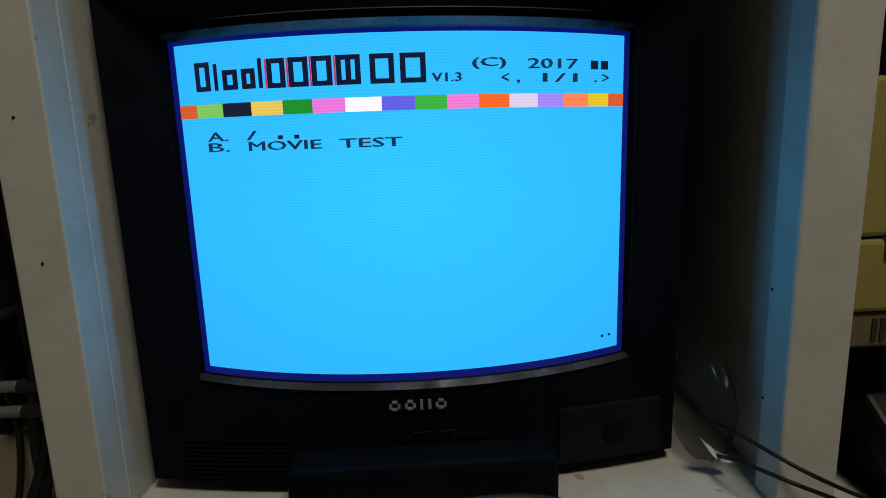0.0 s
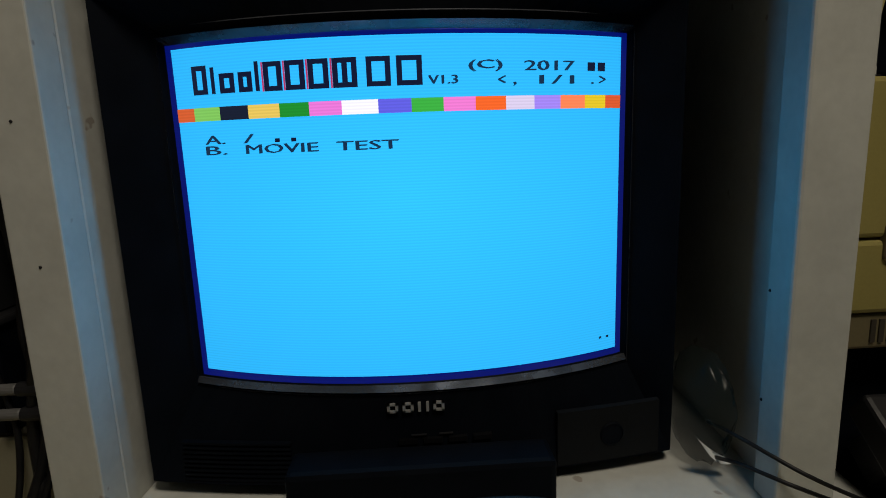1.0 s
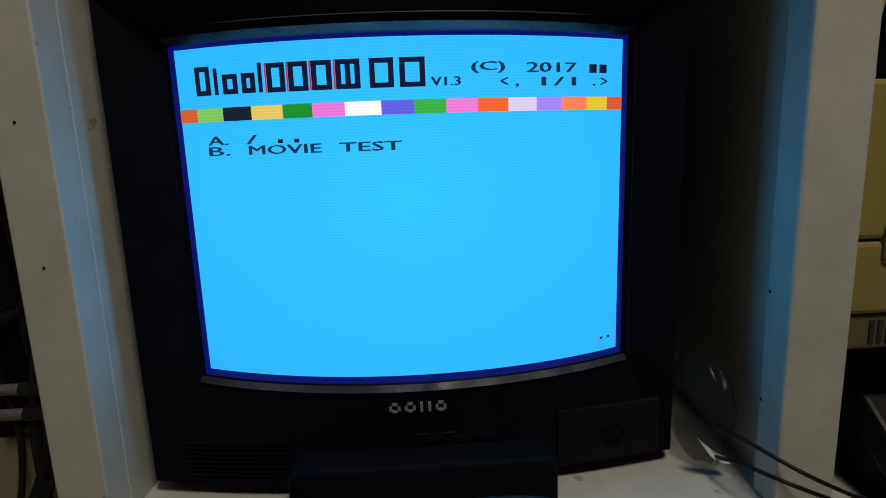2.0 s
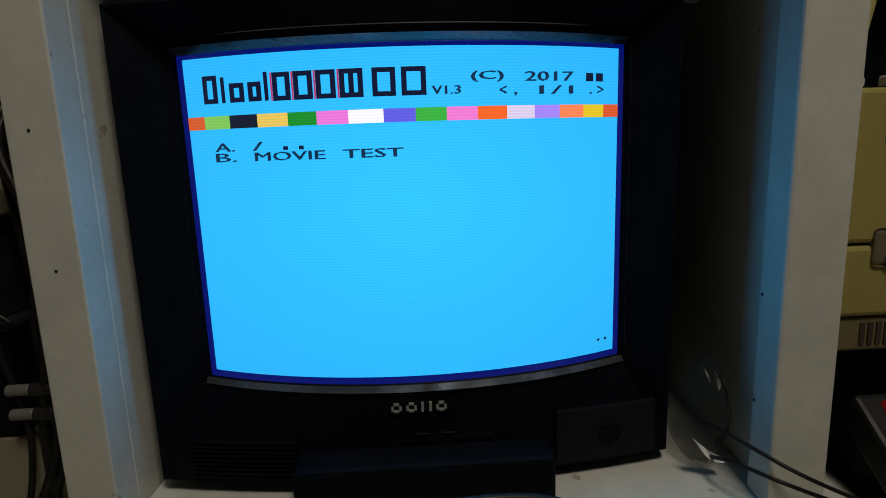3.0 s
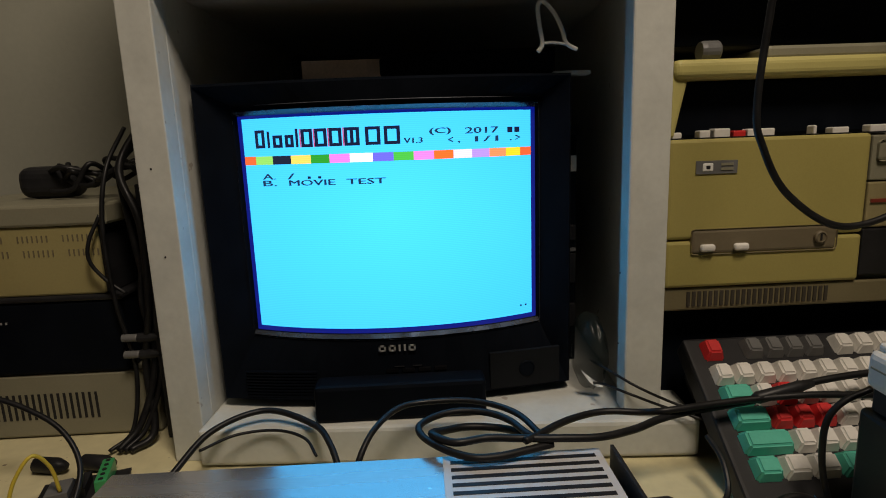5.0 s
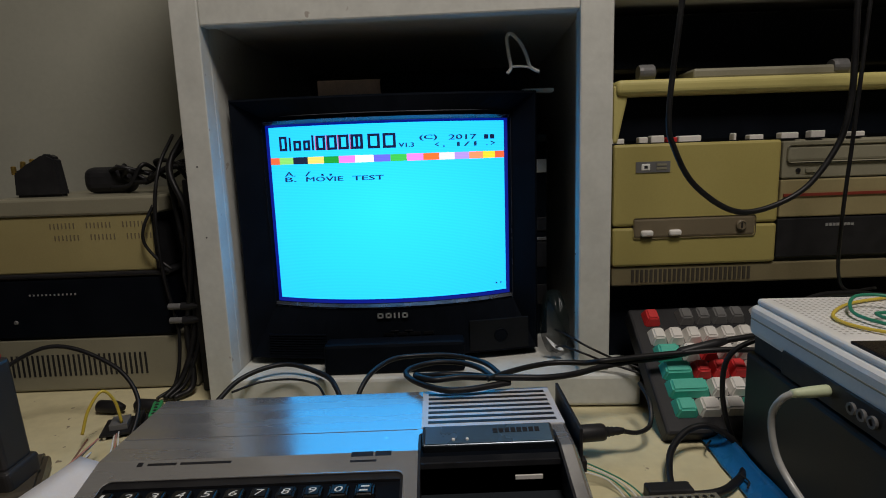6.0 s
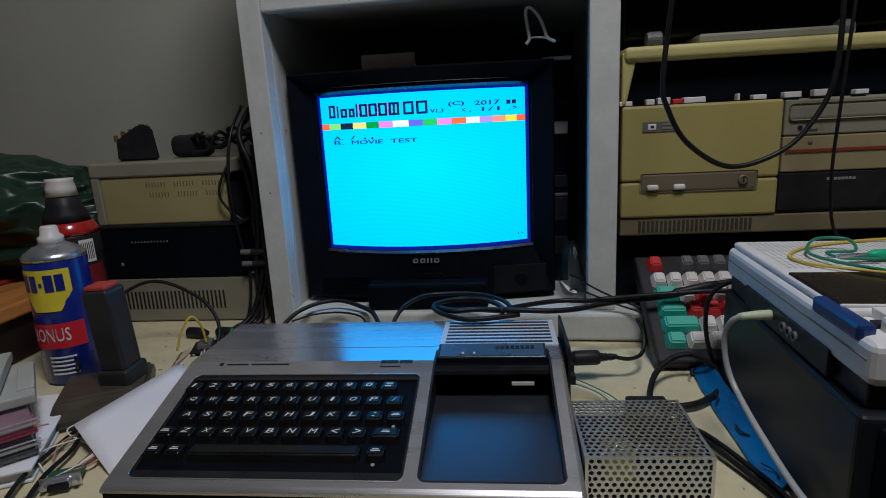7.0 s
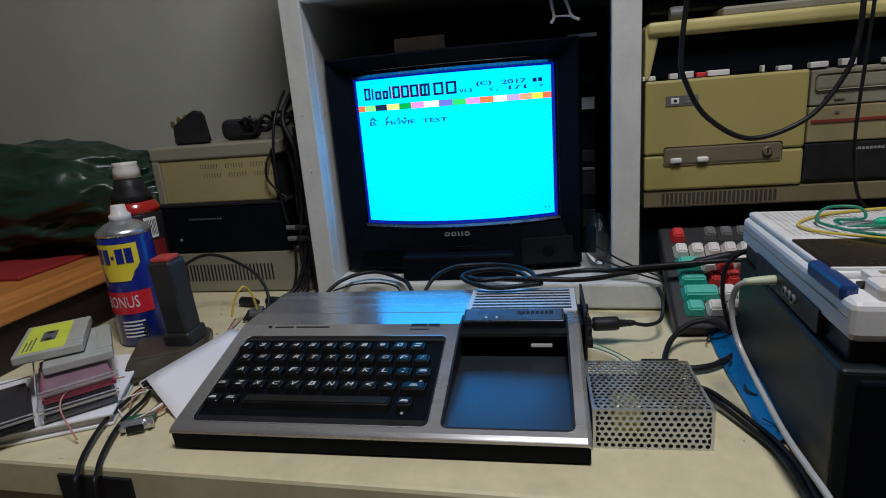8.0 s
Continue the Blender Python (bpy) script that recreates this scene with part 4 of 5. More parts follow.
for k in range(0, 7, 2):
    rr = random.Random(140 + k)
    part("dark_mark", tube([(0.309 + rr.uniform(-0.006, 0.006), 0.214 - 0.029 * k, 0.7595), (0.310 + rr.uniform(-0.008, 0.006), 0.204 - 0.029 * k, 0.7590), (0.306 + rr.uniform(-0.008, 0.008), 0.196 - 0.029 * k, 0.7588)], rr.uniform(0.0006, 0.0011), 4, 6), M["black"], blue)

# ---- cables round the television ----
BLK = "coiled black cables"
cable("black_cable", [(-0.262, 0.300, 0.754), (-0.205, 0.275, 0.770), (-0.172, 0.318, 0.797), (-0.128, 0.345, 0.803), (-0.080, 0.325, 0.797), (-0.060, 0.296, 0.793), (-0.048, 0.270, 0.775), (-0.045, 0.250, 0.756)], 0.0030, "black cable arched in front of the television", group=BLK)
cable("thin_black_cable", [(-0.175, 0.300, 0.790), (-0.150, 0.322, 0.7915), (-0.115, 0.327, 0.7915), (-0.085, 0.310, 0.7915), (-0.070, 0.285, 0.788)], 0.0014, "thin black cable on the shelf base", group=BLK)
cable("black_cable", [(-0.034, 0.252, 0.775), (-0.030, 0.246, 0.800), (-0.019, 0.266, 0.817), (-0.001, 0.296, 0.821), (0.022, 0.308, 0.821), (0.067, 0.306, 0.821), (0.101, 0.281, 0.821), (0.116, 0.237, 0.8225)], 0.0027, "black cable arched in front of the television", group=BLK)
cable("black_cable", [(0.118, 0.232, 0.8195), (0.106, 0.247, 0.8195), (0.096, 0.269, 0.8195), (0.079, 0.285, 0.8195), (0.054, 0.291, 0.8195), (0.033, 0.283, 0.8195), (0.020, 0.268, 0.8195), (0.024, 0.249, 0.8195), (0.041, 0.229, 0.8195), (0.060, 0.217, 0.8195), (0.080, 0.217, 0.8195), (0.101, 0.223, 0.8195), (0.122, 0.230, 0.8195)], 0.0030, "black cable coiled on the computer's rear edge", group=BLK)
cable("black_cable", [(0.104, 0.262, 0.812), (0.088, 0.279, 0.808), (0.062, 0.284, 0.808), (0.040, 0.272, 0.812), (0.030, 0.250, 0.822), (0.047, 0.231, 0.8245), (0.073, 0.235, 0.8245), (0.098, 0.231, 0.825), (0.128, 0.228, 0.825), (0.159, 0.230, 0.823), (0.190, 0.242, 0.821), (0.217, 0.256, 0.821), (0.246, 0.264, 0.822), (0.304, 0.270, 0.826), (0.345, 0.270, 0.838), (0.40, 0.272, 0.844), (0.47, 0.275, 0.846)], 0.0032, "black cable leading across to the keyboard", group=BLK)
cable("black_cable", [(0.100, 0.226, 0.8255), (0.116, 0.236, 0.826), (0.131, 0.252, 0.823), (0.148, 0.265, 0.821), (0.168, 0.274, 0.820), (0.185, 0.275, 0.820), (0.206, 0.269, 0.821), (0.223, 0.259, 0.8265), (0.264, 0.263, 0.828), (0.302, 0.264, 0.830), (0.345, 0.258, 0.834), (0.40, 0.256, 0.832), (0.46, 0.258, 0.834)], 0.0030, "black cable leading across to the keyboard", group=BLK)
part("strain_relief", lathe([(0.0034, 0), (0.0052, 0.004), (0.0048, 0.040), (0.0034, 0.052)], n=14, m=pose(0.300, 0.266, 0.829, 0, 78, 2)), M["black"], thing("moulded_plug", (0.325, 0.266, 0.83), "black moulded plug across the keyboard", "plug"), smooth=True)
cable("thin_black_cable", [(0.198, 0.380, 0.822), (0.200, 0.345, 0.829), (0.2200, 0.316, 0.822), (0.249, 0.311, 0.808), (0.275, 0.300, 0.800)], 0.0013, "thin black lead by the shelf post", group=BLK)
cable("thin_black_cable", [(0.195, 0.362, 0.806), (0.198, 0.338, 0.815), (0.2140, 0.315, 0.815), (0.243, 0.312, 0.803), (0.275, 0.298, 0.795)], 0.0013, "thin black lead by the shelf post", group=BLK)
cable("hanging_cable", [(0.292, 0.25, 1.30), (0.286, 0.25, 1.18), (0.2765, 0.25, 1.072), (0.2835, 0.25, 1.036), (0.306, 0.25, 1.000), (0.350, 0.25, 0.975), (0.403, 0.25, 0.991), (0.434, 0.25, 1.028), (0.446, 0.25, 1.066), (0.447, 0.25, 1.130), (0.445, 0.26, 1.30)], 0.0028, "black cable hanging in a loop before the computer")
cable("hanging_cable", [(0.470, 0.26, 1.30), (0.463, 0.26, 1.121), (0.461, 0.262, 1.043), (0.463, 0.27, 0.964), (0.486, 0.30, 0.90), (0.52, 0.33, 0.872), (0.56, 0.34, 0.871)], 0.0019, "thin black cable hanging down before the computer")
cable("looped_cable", [(0.62, 0.300, 0.86), (0.50, 0.285, 0.880), (0.44, 0.275, 0.880), (0.415, 0.265, 0.86), (0.425, 0.26, 0.82), (0.45, 0.25, 0.756)], 0.0030, "black cable looped behind the recorder")
cable("power_lead", [(0.245, 0.140, 0.757), (0.250, 0.160, 0.761), (0.262, 0.185, 0.768), (0.283, 0.202, 0.777), (0.305, 0.206, 0.779), (0.325, 0.200, 0.768), (0.332, 0.196, 0.756)], 0.0031, "black power lead looped on the desk")
cable("power_lead", [(0.240, 0.139, 0.757), (0.262, 0.134, 0.757), (0.285, 0.138, 0.757), (0.303, 0.150, 0.757), (0.318, 0.166, 0.756), (0.326, 0.190, 0.755)], 0.0035, "black power lead reaching the loudspeaker")
single("cable_clamp", box(0.222, 0.260, 0.132, 0.147, 0.7505, 0.7625, 0.002), M["black"], "black lead clamp behind the power supply", "clamp")
cable("flat_lead", [(0.256, 0.086, 0.761), (0.273, 0.073, 0.759), (0.292, 0.030, 0.756), (0.301, 0.000, 0.756), (0.303, -0.040, 0.755), (0.300, -0.078, 0.738), (0.299, -0.085, 0.60)], 0.0026, "thick black lead running off the desk")
cable("flat_lead", [(0.256, 0.092, 0.763), (0.276, 0.078, 0.761), (0.296, 0.034, 0.758), (0.306, 0.002, 0.757), (0.308, -0.040, 0.756), (0.305, -0.078, 0.738), (0.304, -0.085, 0.60)], 0.0024, "thick black lead running off the desk")
cable("black_cable", [(0.336, 0.206, 0.7545), (0.330, 0.207, 0.765), (0.322, 0.207, 0.787), (0.3175, 0.207, 0.812), (0.3185, 0.207, 0.838), (0.327, 0.205, 0.854), (0.347, 0.204, 0.864)], 0.0024, "black cable round the loudspeaker's corner")
for k in range(4):
    cable("thin_wire", [(0.166, 0.158 + 0.006 * k, 0.768), (0.180, 0.160 + 0.006 * k, 0.764), (0.196 + 0.004 * k, 0.158, 0.758), (0.205 + 0.005 * k, 0.140, 0.753), (0.204 + 0.004 * k, 0.120, 0.752)], 0.0007, "thin loose hook-up wire", green if k % 2 else M["legend"], "loose thin wires")

# ---- on and beside the television ----
wire = single("wire_loop", tube([(0.142, 0.372, 1.127), (0.146, 0.372, 1.134), (0.1435, 0.372, 1.150), (0.142, 0.372, 1.166), (0.147, 0.372, 1.170), (0.157, 0.372, 1.160), (0.164, 0.372, 1.146), (0.168, 0.372, 1.134), (0.178, 0.372, 1.128)], 0.0020), M["legend"], "bent loop of white wire over the television", "wire", smooth=True)
bm = tube([(0.147, 0.372, 1.1345), (0.158, 0.372, 1.1345), (0.168, 0.372, 1.133)], 0.0013)
part("crossing_wire", bm, M["legend"], wire, smooth=True)
single("black_box", box(-0.005, 0.165, 0.40, 0.56, 1.1105, 1.134, 0.006, 3), M["tv_plastic"], "flat black box on top of the television", "box")
single("cardboard_sheet", box(-0.084, -0.004, 0.428, 0.443, 1.1105, 1.1335, 0.001), material("brown_cardboard", (0.74, 0.58, 0.50), 0.8, stain=40, vary=0.3), "brown cardboard strip lying on the television", "cardboard")
single("white_strip", box(0.155, 0.203, 0.412, 0.428, 1.1105, 1.1145, 0.0006, m=None), M["legend"], "narrow white strip on the television's edge", "strip")
bag_mat = material("clear_crumpled_plastic", (0.018, 0.030, 0.030), 0.25, stain=60, vary=0.3, bump=0.1, spec=0.4)
bag_mat.node_tree.nodes["Principled BSDF"].inputs["Alpha"].default_value = 0.34


def crumpled(center, radii, amp, seed, mat, name, label, category, flat=0.0, detail=5, freq=2.4, fine=0.3):
    bm = bmesh.new()
    bmesh.ops.create_icosphere(bm, subdivisions=detail, radius=1.0)
    for v in bm.verts:
        d = v.co.normalized()
        f = 1.0
        for o, (s, a) in enumerate(((freq, 1.0), (freq * 2.3, 0.55), (freq * 5.1, fine))):
            f += amp * a * (1 - 2.2 * abs(noise.noise(d * s + Vector((seed + o * 3.1, seed * 0.7, o))))) * 0.5
        v.co = Vector((d.x * radii[0], d.y * radii[1], d.z * radii[2])) * f
        v.co.z = max(v.co.z, -radii[2] * (1 - flat))
        v.co += Vector(center)
    return single(name, bm, mat, label, category, smooth=True)


bag = crumpled((0.199, 0.392, 0.828), (0.016, 0.030, 0.038), 0.20, 7.0, bag_mat, "plastic_bag", "crumpled clear plastic bag beside the television", "plastic bag", 0.08, 4, 2.4, 0.12)

# the bag's bright glint, modelled as a pale crescent fold
bm = bmesh.new()
g = [[bm.verts.new((0.183 + 0.021 * i / 6, 0.365 - 0.003 * j, 0.8190 - 0.016 * i / 6 - 0.0012 * math.sin(math.pi * i / 6) - 0.0024 * j * math.sin(math.pi * (i + 0.3) / 6.6))) for j in range(3)] for i in range(7)]
for i in range(6):
    for j in range(2):
        bm.faces.new((g[i][j], g[i + 1][j], g[i + 1][j + 1], g[i][j + 1]))
part("painted_glint", bm, material("pale_glint_film", (0.80, 0.82, 0.80), 0.15, bump=0.05), bag, "pale fold added as the glint on the film", smooth=True)

# an upright strip with pale labels between the television and the shelf's side
strip = thing("socket_strip", (0.190, 0.44, 0.789), "dark upright strip with pale labels beside the television", "socket strip")
part("body", box(0.1830, 0.2045, 0.464, 0.485, 0.7895, 1.060, 0.002), M["tv_plastic"], strip)
for z0, z1, mat, lab in ((1.0080, 1.0255, "legend", "white label"), (1.048, 1.058, "black", ""), (0.9300, 0.9480, "black", ""), (0.9170, 0.9215, "grey_key", "paler edge"),
                         (0.8800, 0.9150, "black", ""), (0.8280, 0.8560, "black", "")):
    part("label_plate", box(0.1850, 0.2040, 0.4622, 0.4645, z0 + 0.004, z1 + 0.004, 0.0008), M[mat], strip, lab)

# ---- equipment stack ----
G = 0.415


def slots(parent, x0, dx, n, w, z0, z1, y, mat="black"):
    for k in range(n):
        part("slot", box(x0 + dx * k, x0 + dx * k + w, y - 0.0006, y + 0.001, z0, z1), M[mat], parent)


low = thing("metal_case", (-0.40, 0.55, 0.75), "beige metal case with a row of upright slots", "metal case")
part("cover", box(-0.550, -0.262, G, 0.72, 0.7515, 0.8230, 0.003), M["beige_grey"], low)
slots(low, -0.500, 0.0066, 27, 0.0026, 0.7720, 0.8010, G)
mid = thing("receiver", (-0.40, 0.55, 0.823), "black electronic unit with plugs at its side", "electronic unit")
part("cover", box(-0.545, -0.286, G - 0.002, 0.72, 0.8235, 0.9020, 0.003), M["tv_plastic"], mid)
part("lid", box(-0.548, -0.283, G - 0.004, 0.72, 0.9020, 0.9080, 0.002), M["black"], mid)
for k in range(12):
    part("lamp_mark", box(-0.462 + 0.0052 * k, -0.4606 + 0.0052 * k, G - 0.0030, G - 0.001, 0.8800, 0.8822), M["silver_print"], mid)
part("screw", lathe([(0.003, 0), (0.002, 0.0015)], n=10, m=pose(-0.484, G - 0.002, 0.846, 90)), M["grey_key"], mid)
for z in (0.845, 0.863):
    plugs = thing("phono_plug", (-0.262, 0.40, z), "metal phono plug at the black unit", "plug", "phono plugs")
    part("barrel", lathe([(0.0040, 0), (0.0040, 0.014), (0.0032, 0.016)], n=14, m=pose(-0.283, 0.402, z, 0, 90)), M["grey_key"], plugs)
    part("boot", lathe([(0.005, 0), (0.005, 0.012), (0.003, 0.020)], n=14, m=pose(-0.267, 0.402, z, 0, 90)), M["black"], plugs)
top = thing("perforated_case", (-0.40, 0.55, 0.908), "tan metal case with a grey lid and slot rows", "metal case")
part("body", box(-0.498, -0.300, G, 0.70, 0.9082, 0.9800, 0.002), M["tan_panel"], top)
part("lid", box(-0.512, -0.288, G - 0.003, 0.71, 0.9800, 1.0020, 0.003), M["beige_grey"], top, "grey lid")
part("side_flange", box(-0.512, -0.498, G - 0.002, 0.70, 0.9082, 0.9800, 0.002), M["beige_grey"], top)
for j in range(2):
    for gp in range(3):
        slots(top, -0.425 + 0.045 * gp + 0.004 * j, 0.0048, 7, 0.0012, 0.9490 + 0.015 * (1 - j), 0.9560 + 0.015 * (1 - j), G, "pc_recess")
part("side_cover", box(-0.3000, -0.2955, G + 0.002, 0.70, 0.9085, 0.9798, 0.001), M["black"], top, "black side cover")
dock = thing("black_dock", (-0.46, 0.47, 1.002), "small black plastic stand with brass screws", "stand")
bm = bmesh.new()
prof = [(-0.492, 1.0025), (-0.428, 1.0025), (-0.434, 1.052), (-0.444, 1.058), (-0.452, 1.057), (-0.470, 1.042), (-0.490, 1.036)]
a = [bm.verts.new((x, 0.455, z)) for x, z in prof]
b = [bm.verts.new((x, 0.470, z)) for x, z in prof]
for k in range(len(prof)):
    bm.faces.new((a[k], a[(k + 1) % len(prof)], b[(k + 1) % len(prof)], b[k]))
bm.faces.new(a[::-1]), bm.faces.new(b)
bmesh.ops.bevel(bm, geom=list(bm.edges), offset=0.003, segments=2, affect="EDGES")
part("shell", bm, M["black"], dock)
brass = material("brass", (0.55, 0.38, 0.10), 0.3, 0.9)
for k in range(4):
    part("brass_screw", lathe([(0.0030, -0.004), (0.0030, 0.006), (0.002, 0.007)], -0.490 + 0.0065 * k, 0.458 + 0.008 * (k % 2), 10, m=Matrix.Translation((0, 0, 1.036 + 0.0030 * k))), brass, dock)
heap = thing("cable_heap", (-0.34, 0.46, 1.002), "heap of black cables and adapters on the metal case", "cables")
part("adapter", box(-0.426, -0.360, 0.490, 0.525, 1.0025, 1.0385, 0.013, 4), M["black"], heap)
for k in range(6):
    rr = random.Random(20 + k)
    pts = [(-0.385 + 0.024 * q + rr.uniform(-0.01, 0.01), 0.485 + rr.uniform(-0.02, 0.03), 1.010 + rr.uniform(0, 0.034)) for q in range(6)]
    part("cable", tube(pts, 0.0030), M["rubber"], heap, smooth=True)
for k, (x, r) in enumerate(((-0.266, 0.0036), (-0.260, 0.0026), (-0.275, 0.0022), (-0.254, 0.0038))):
    cable("drop_cable", [(x - 0.004, 0.455, 1.06 + 0.008 * k), (x - 0.008 - 0.006 * (k % 2), 0.425 - 0.004 * k, 1.035), (x + 0.012 * math.sin(2.3 * k), 0.415 - 0.006 * k, 0.98), (x + 0.010 * math.cos(1.7 * k), 0.410 - 0.004 * k, 0.90), (x + 0.012 * math.sin(1.1 * k + 1), 0.405, 0.83), (x - 0.004, 0.39, 0.775 - 0.003 * k), (x - 0.02, 0.37, 0.755)], r, "black cable hanging between the stack and the shelf unit", group="cables beside the stack")
cable("drop_cable", [(-0.292, 0.41, 0.99), (-0.302, 0.402, 0.965), (-0.304, 0.402, 0.945), (-0.292, 0.404, 0.925), (-0.275, 0.405, 0.91)], 0.0020, "thin black cable bowed before the metal case", group="cables beside the stack")
# added black slab: stands for the deep shade between stack and shelf unit
single("gap_shade_filler", box(-0.250, -0.236, 0.40, 0.74, 0.7505, 1.02, 0.002), M["black"], "added black filler for the shade in the gap by the shelf unit", "panel")

# ---- wooden box, bag and red folder ----
wood = material("orange_brown_wood", (0.52, 0.22, 0.045), 0.4, stain=9, grain=120, vary=0.3, bump=0.15, stretch=(6, 0.6, 6))
chest = thing("wooden_box", (-0.75, 0.3, 0.75), "orange-brown varnished wooden box on the desk", "box")
# the body's colour is nearly black, far darker than the lid's
part("body", box(-0.945, -0.548, 0.09, 0.62, 0.7505, 0.8120, 0.003), material("near_black_sides", (0.016, 0.006, 0.004), 0.5, stain=10, stretch=(4, 1, 4)), chest, "dark brown sides")
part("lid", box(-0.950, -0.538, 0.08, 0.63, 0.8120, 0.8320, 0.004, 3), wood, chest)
single("red_folder", box(-0.93, -0.640, 0.245, 0.42, 0.8325, 0.8385, 0.002), material("dark_red_card", (0.28, 0.02, 0.02), 0.6), "red folder under the plastic bag", "folder")
crumpled((-0.790, 0.45, 0.925), (0.255, 0.135, 0.092), 0.22, 5.0, material("dark_green_plastic", (0.014, 0.034, 0.021), 0.34, stain=20, vary=0.3, bump=0.12, grain=60, spec=0.4), "plastic_sack", "dark green crumpled plastic sack on the wooden box", "sack", 0.10, 6, 1.9, 0.14)

# ---- spray cans ----
blue_can = material("blue_can_print", (0.012, 0.022, 0.22), 0.3, stain=30, bump=0.03, coat=0.3)
canx, cany = -0.431, 0.227


def curved_label(cx, cy, r, a0, a1, z0, z1, cut=0.0, n=28):
    """A printed patch on a can's side between two angles in degrees; cut narrows its lower half to a point."""
    bm = bmesh.new()
    rows = []
    for z, s in ((z0, 1 - cut), (z0 + (z1 - z0) * 0.45, 1.0), (z1, 1.0)):
        m, h = (a0 + a1) / 2, (a1 - a0) / 2 * s
        rows.append([bm.verts.new((cx + r * math.cos(math.radians(m - h + 2 * h * k / n)), cy + r * math.sin(math.radians(m - h + 2 * h * k / n)), z)) for k in range(n + 1)])
    for p, q in zip(rows, rows[1:]):
        for k in range(n):
            bm.faces.new((p[k], p[k + 1], q[k + 1], q[k]))
    return bm


can = thing("spray_can", (canx, cany, 0.75), "blue spray can with a yellow shield and red band", "spray can")
R = 0.0330
part("body", lathe([(R - 0.002, 0.7510), (R, 0.753), (R, 0.902), (R - 0.0008, 0.903)], canx, cany, 72), blue_can, can, smooth=True)
part("shoulder", lathe([(R + 0.0006, 0.903), (R + 0.0006, 0.907), (R - 0.003, 0.911), (R - 0.012, 0.917), (0.016, 0.919), (0.013, 0.921)], canx, cany, 40), M["steel"], can, "bare metal shoulder", smooth=True)
part("nozzle", lathe([(0.0135, 0.920), (0.0135, 0.928), (0.010, 0.931), (0.009, 0.939), (0.008, 0.941)], canx, cany, 24), M["white_key"], can, "white nozzle", smooth=True)
part("yellow_shield", curved_label(canx, cany, R + 0.0008, -132, -30, 0.844, 0.894, 0.5), material("yellow_print", (0.80, 0.66, 0.02), 0.35, bump=0), can, "yellow shield")
part("red_band", curved_label(canx, cany, R + 0.0008, -140, -20, 0.798, 0.829), material("red_print", (0.60, 0.02, 0.03), 0.35, bump=0), can, "red band")


def can_text(text, cx, cy, r, a0, a1, z0, z1, mat, parent):
    bm = words(text, a1 - a0, z1 - z0, True)
    for v in bm.verts:
        a = math.radians(a0 + v.co.x)
        v.co = Vector((cx + r * math.cos(a), cy + r * math.sin(a), z0 + v.co.y))
    part("lettering", bm, mat, parent)


can_text("BONUS", canx, cany, R + 0.0014, -124, -48, 0.807, 0.823, M["legend"], can)
for k, (a0, a1) in enumerate(((-124, -108), (-104, -90), (-86, -80), (-76, -60), (-57, -42))):
    part("shield_bar", curved_label(canx, cany, R + 0.0014, a0, a1, 0.868 if k != 2 else 0.874, 0.888 if k != 2 else 0.879), blue_can, can)
for k in range(5):
    part("small_print", curved_label(canx, cany, R + 0.0008, -95, -45 - 7 * (k % 2), 0.765 + 0.0052 * k, 0.7672 + 0.0052 * k), M["legend"], can)
cx2, cy2 = -0.503, 0.343
can2 = thing("spray_can", (cx2, cy2, 0.75), "black and red aerosol can with a white cap", "spray can")
part("body", lathe([(0.035, 0.751), (0.037, 0.753), (0.037, 0.908), (0.036, 0.911)], cx2, cy2, 72), M["black"], can2, smooth=True)
part("red_shoulder", lathe([(0.0372, 0.911), (0.036, 0.918), (0.032, 0.926), (0.030, 0.928)], cx2, cy2, 40), material("gloss_red_lacquer", (0.42, 0.018, 0.016), 0.2, bump=0, coat=0.5), can2, "red shoulder", smooth=True)
part("red_lower", curved_label(cx2, cy2, 0.0378, -130, 10, 0.80, 0.868), material("dark_red_print", (0.16, 0.012, 0.015), 0.35), can2)
part("collar", lathe([(0.0298, 0.928), (0.027, 0.939), (0.022, 0.950), (0.020, 0.962), (0.017, 0.964)], cx2, cy2, 28), M["black"], can2, smooth=True)
part("cap", lathe([(0.0195, 0.964), (0.0185, 0.976), (0.0165, 0.984), (0.0178, 0.988)], cx2, cy2, 28), M["white_key"], can2, "white cap", smooth=True)
part("barcode_patch", curved_label(cx2, cy2, 0.0378, -38, -8, 0.872, 0.904), M["legend"], can2, "white code patch")
for k in range(7):
    part("code_bar", curved_label(cx2, cy2, 0.0383, -35 + 3.7 * k, -33.2 + 3.7 * k, 0.876, 0.900, n=2), M["black"], can2)
for k in range(2):
    part("label_bar", curved_label(cx2, cy2, 0.0379, -92, -46, 0.892 - 0.014 * k, 0.899 - 0.012 * k), M["silver_print"], can2)

# ---- joystick ----
joy = thing("joystick", (-0.332, 0.172, 0.75), "brown-black joystick with a red thumb button", "joystick", rz=28)
brown = material("brown_black_plastic", (0.060, 0.050, 0.034), 0.42, stain=40, vary=0.2, bump=0.1)
bm = bmesh.new()
prof = [(-0.068, 0.001), (0.050, 0.001), (0.050, 0.013), (0.040, 0.021), (-0.034, 0.021), (-0.054, 0.013), (-0.068, 0.009)]
a = [bm.verts.new((-0.060, y, z)) for y, z in prof]
b = [bm.verts.new((0.030, y, z)) for y, z in prof]
for k in range(len(prof)):
    bm.faces.new((a[k], a[(k + 1) % len(prof)], b[(k + 1) % len(prof)], b[k]))
bm.faces.new(a[::-1]), bm.faces.new(b)
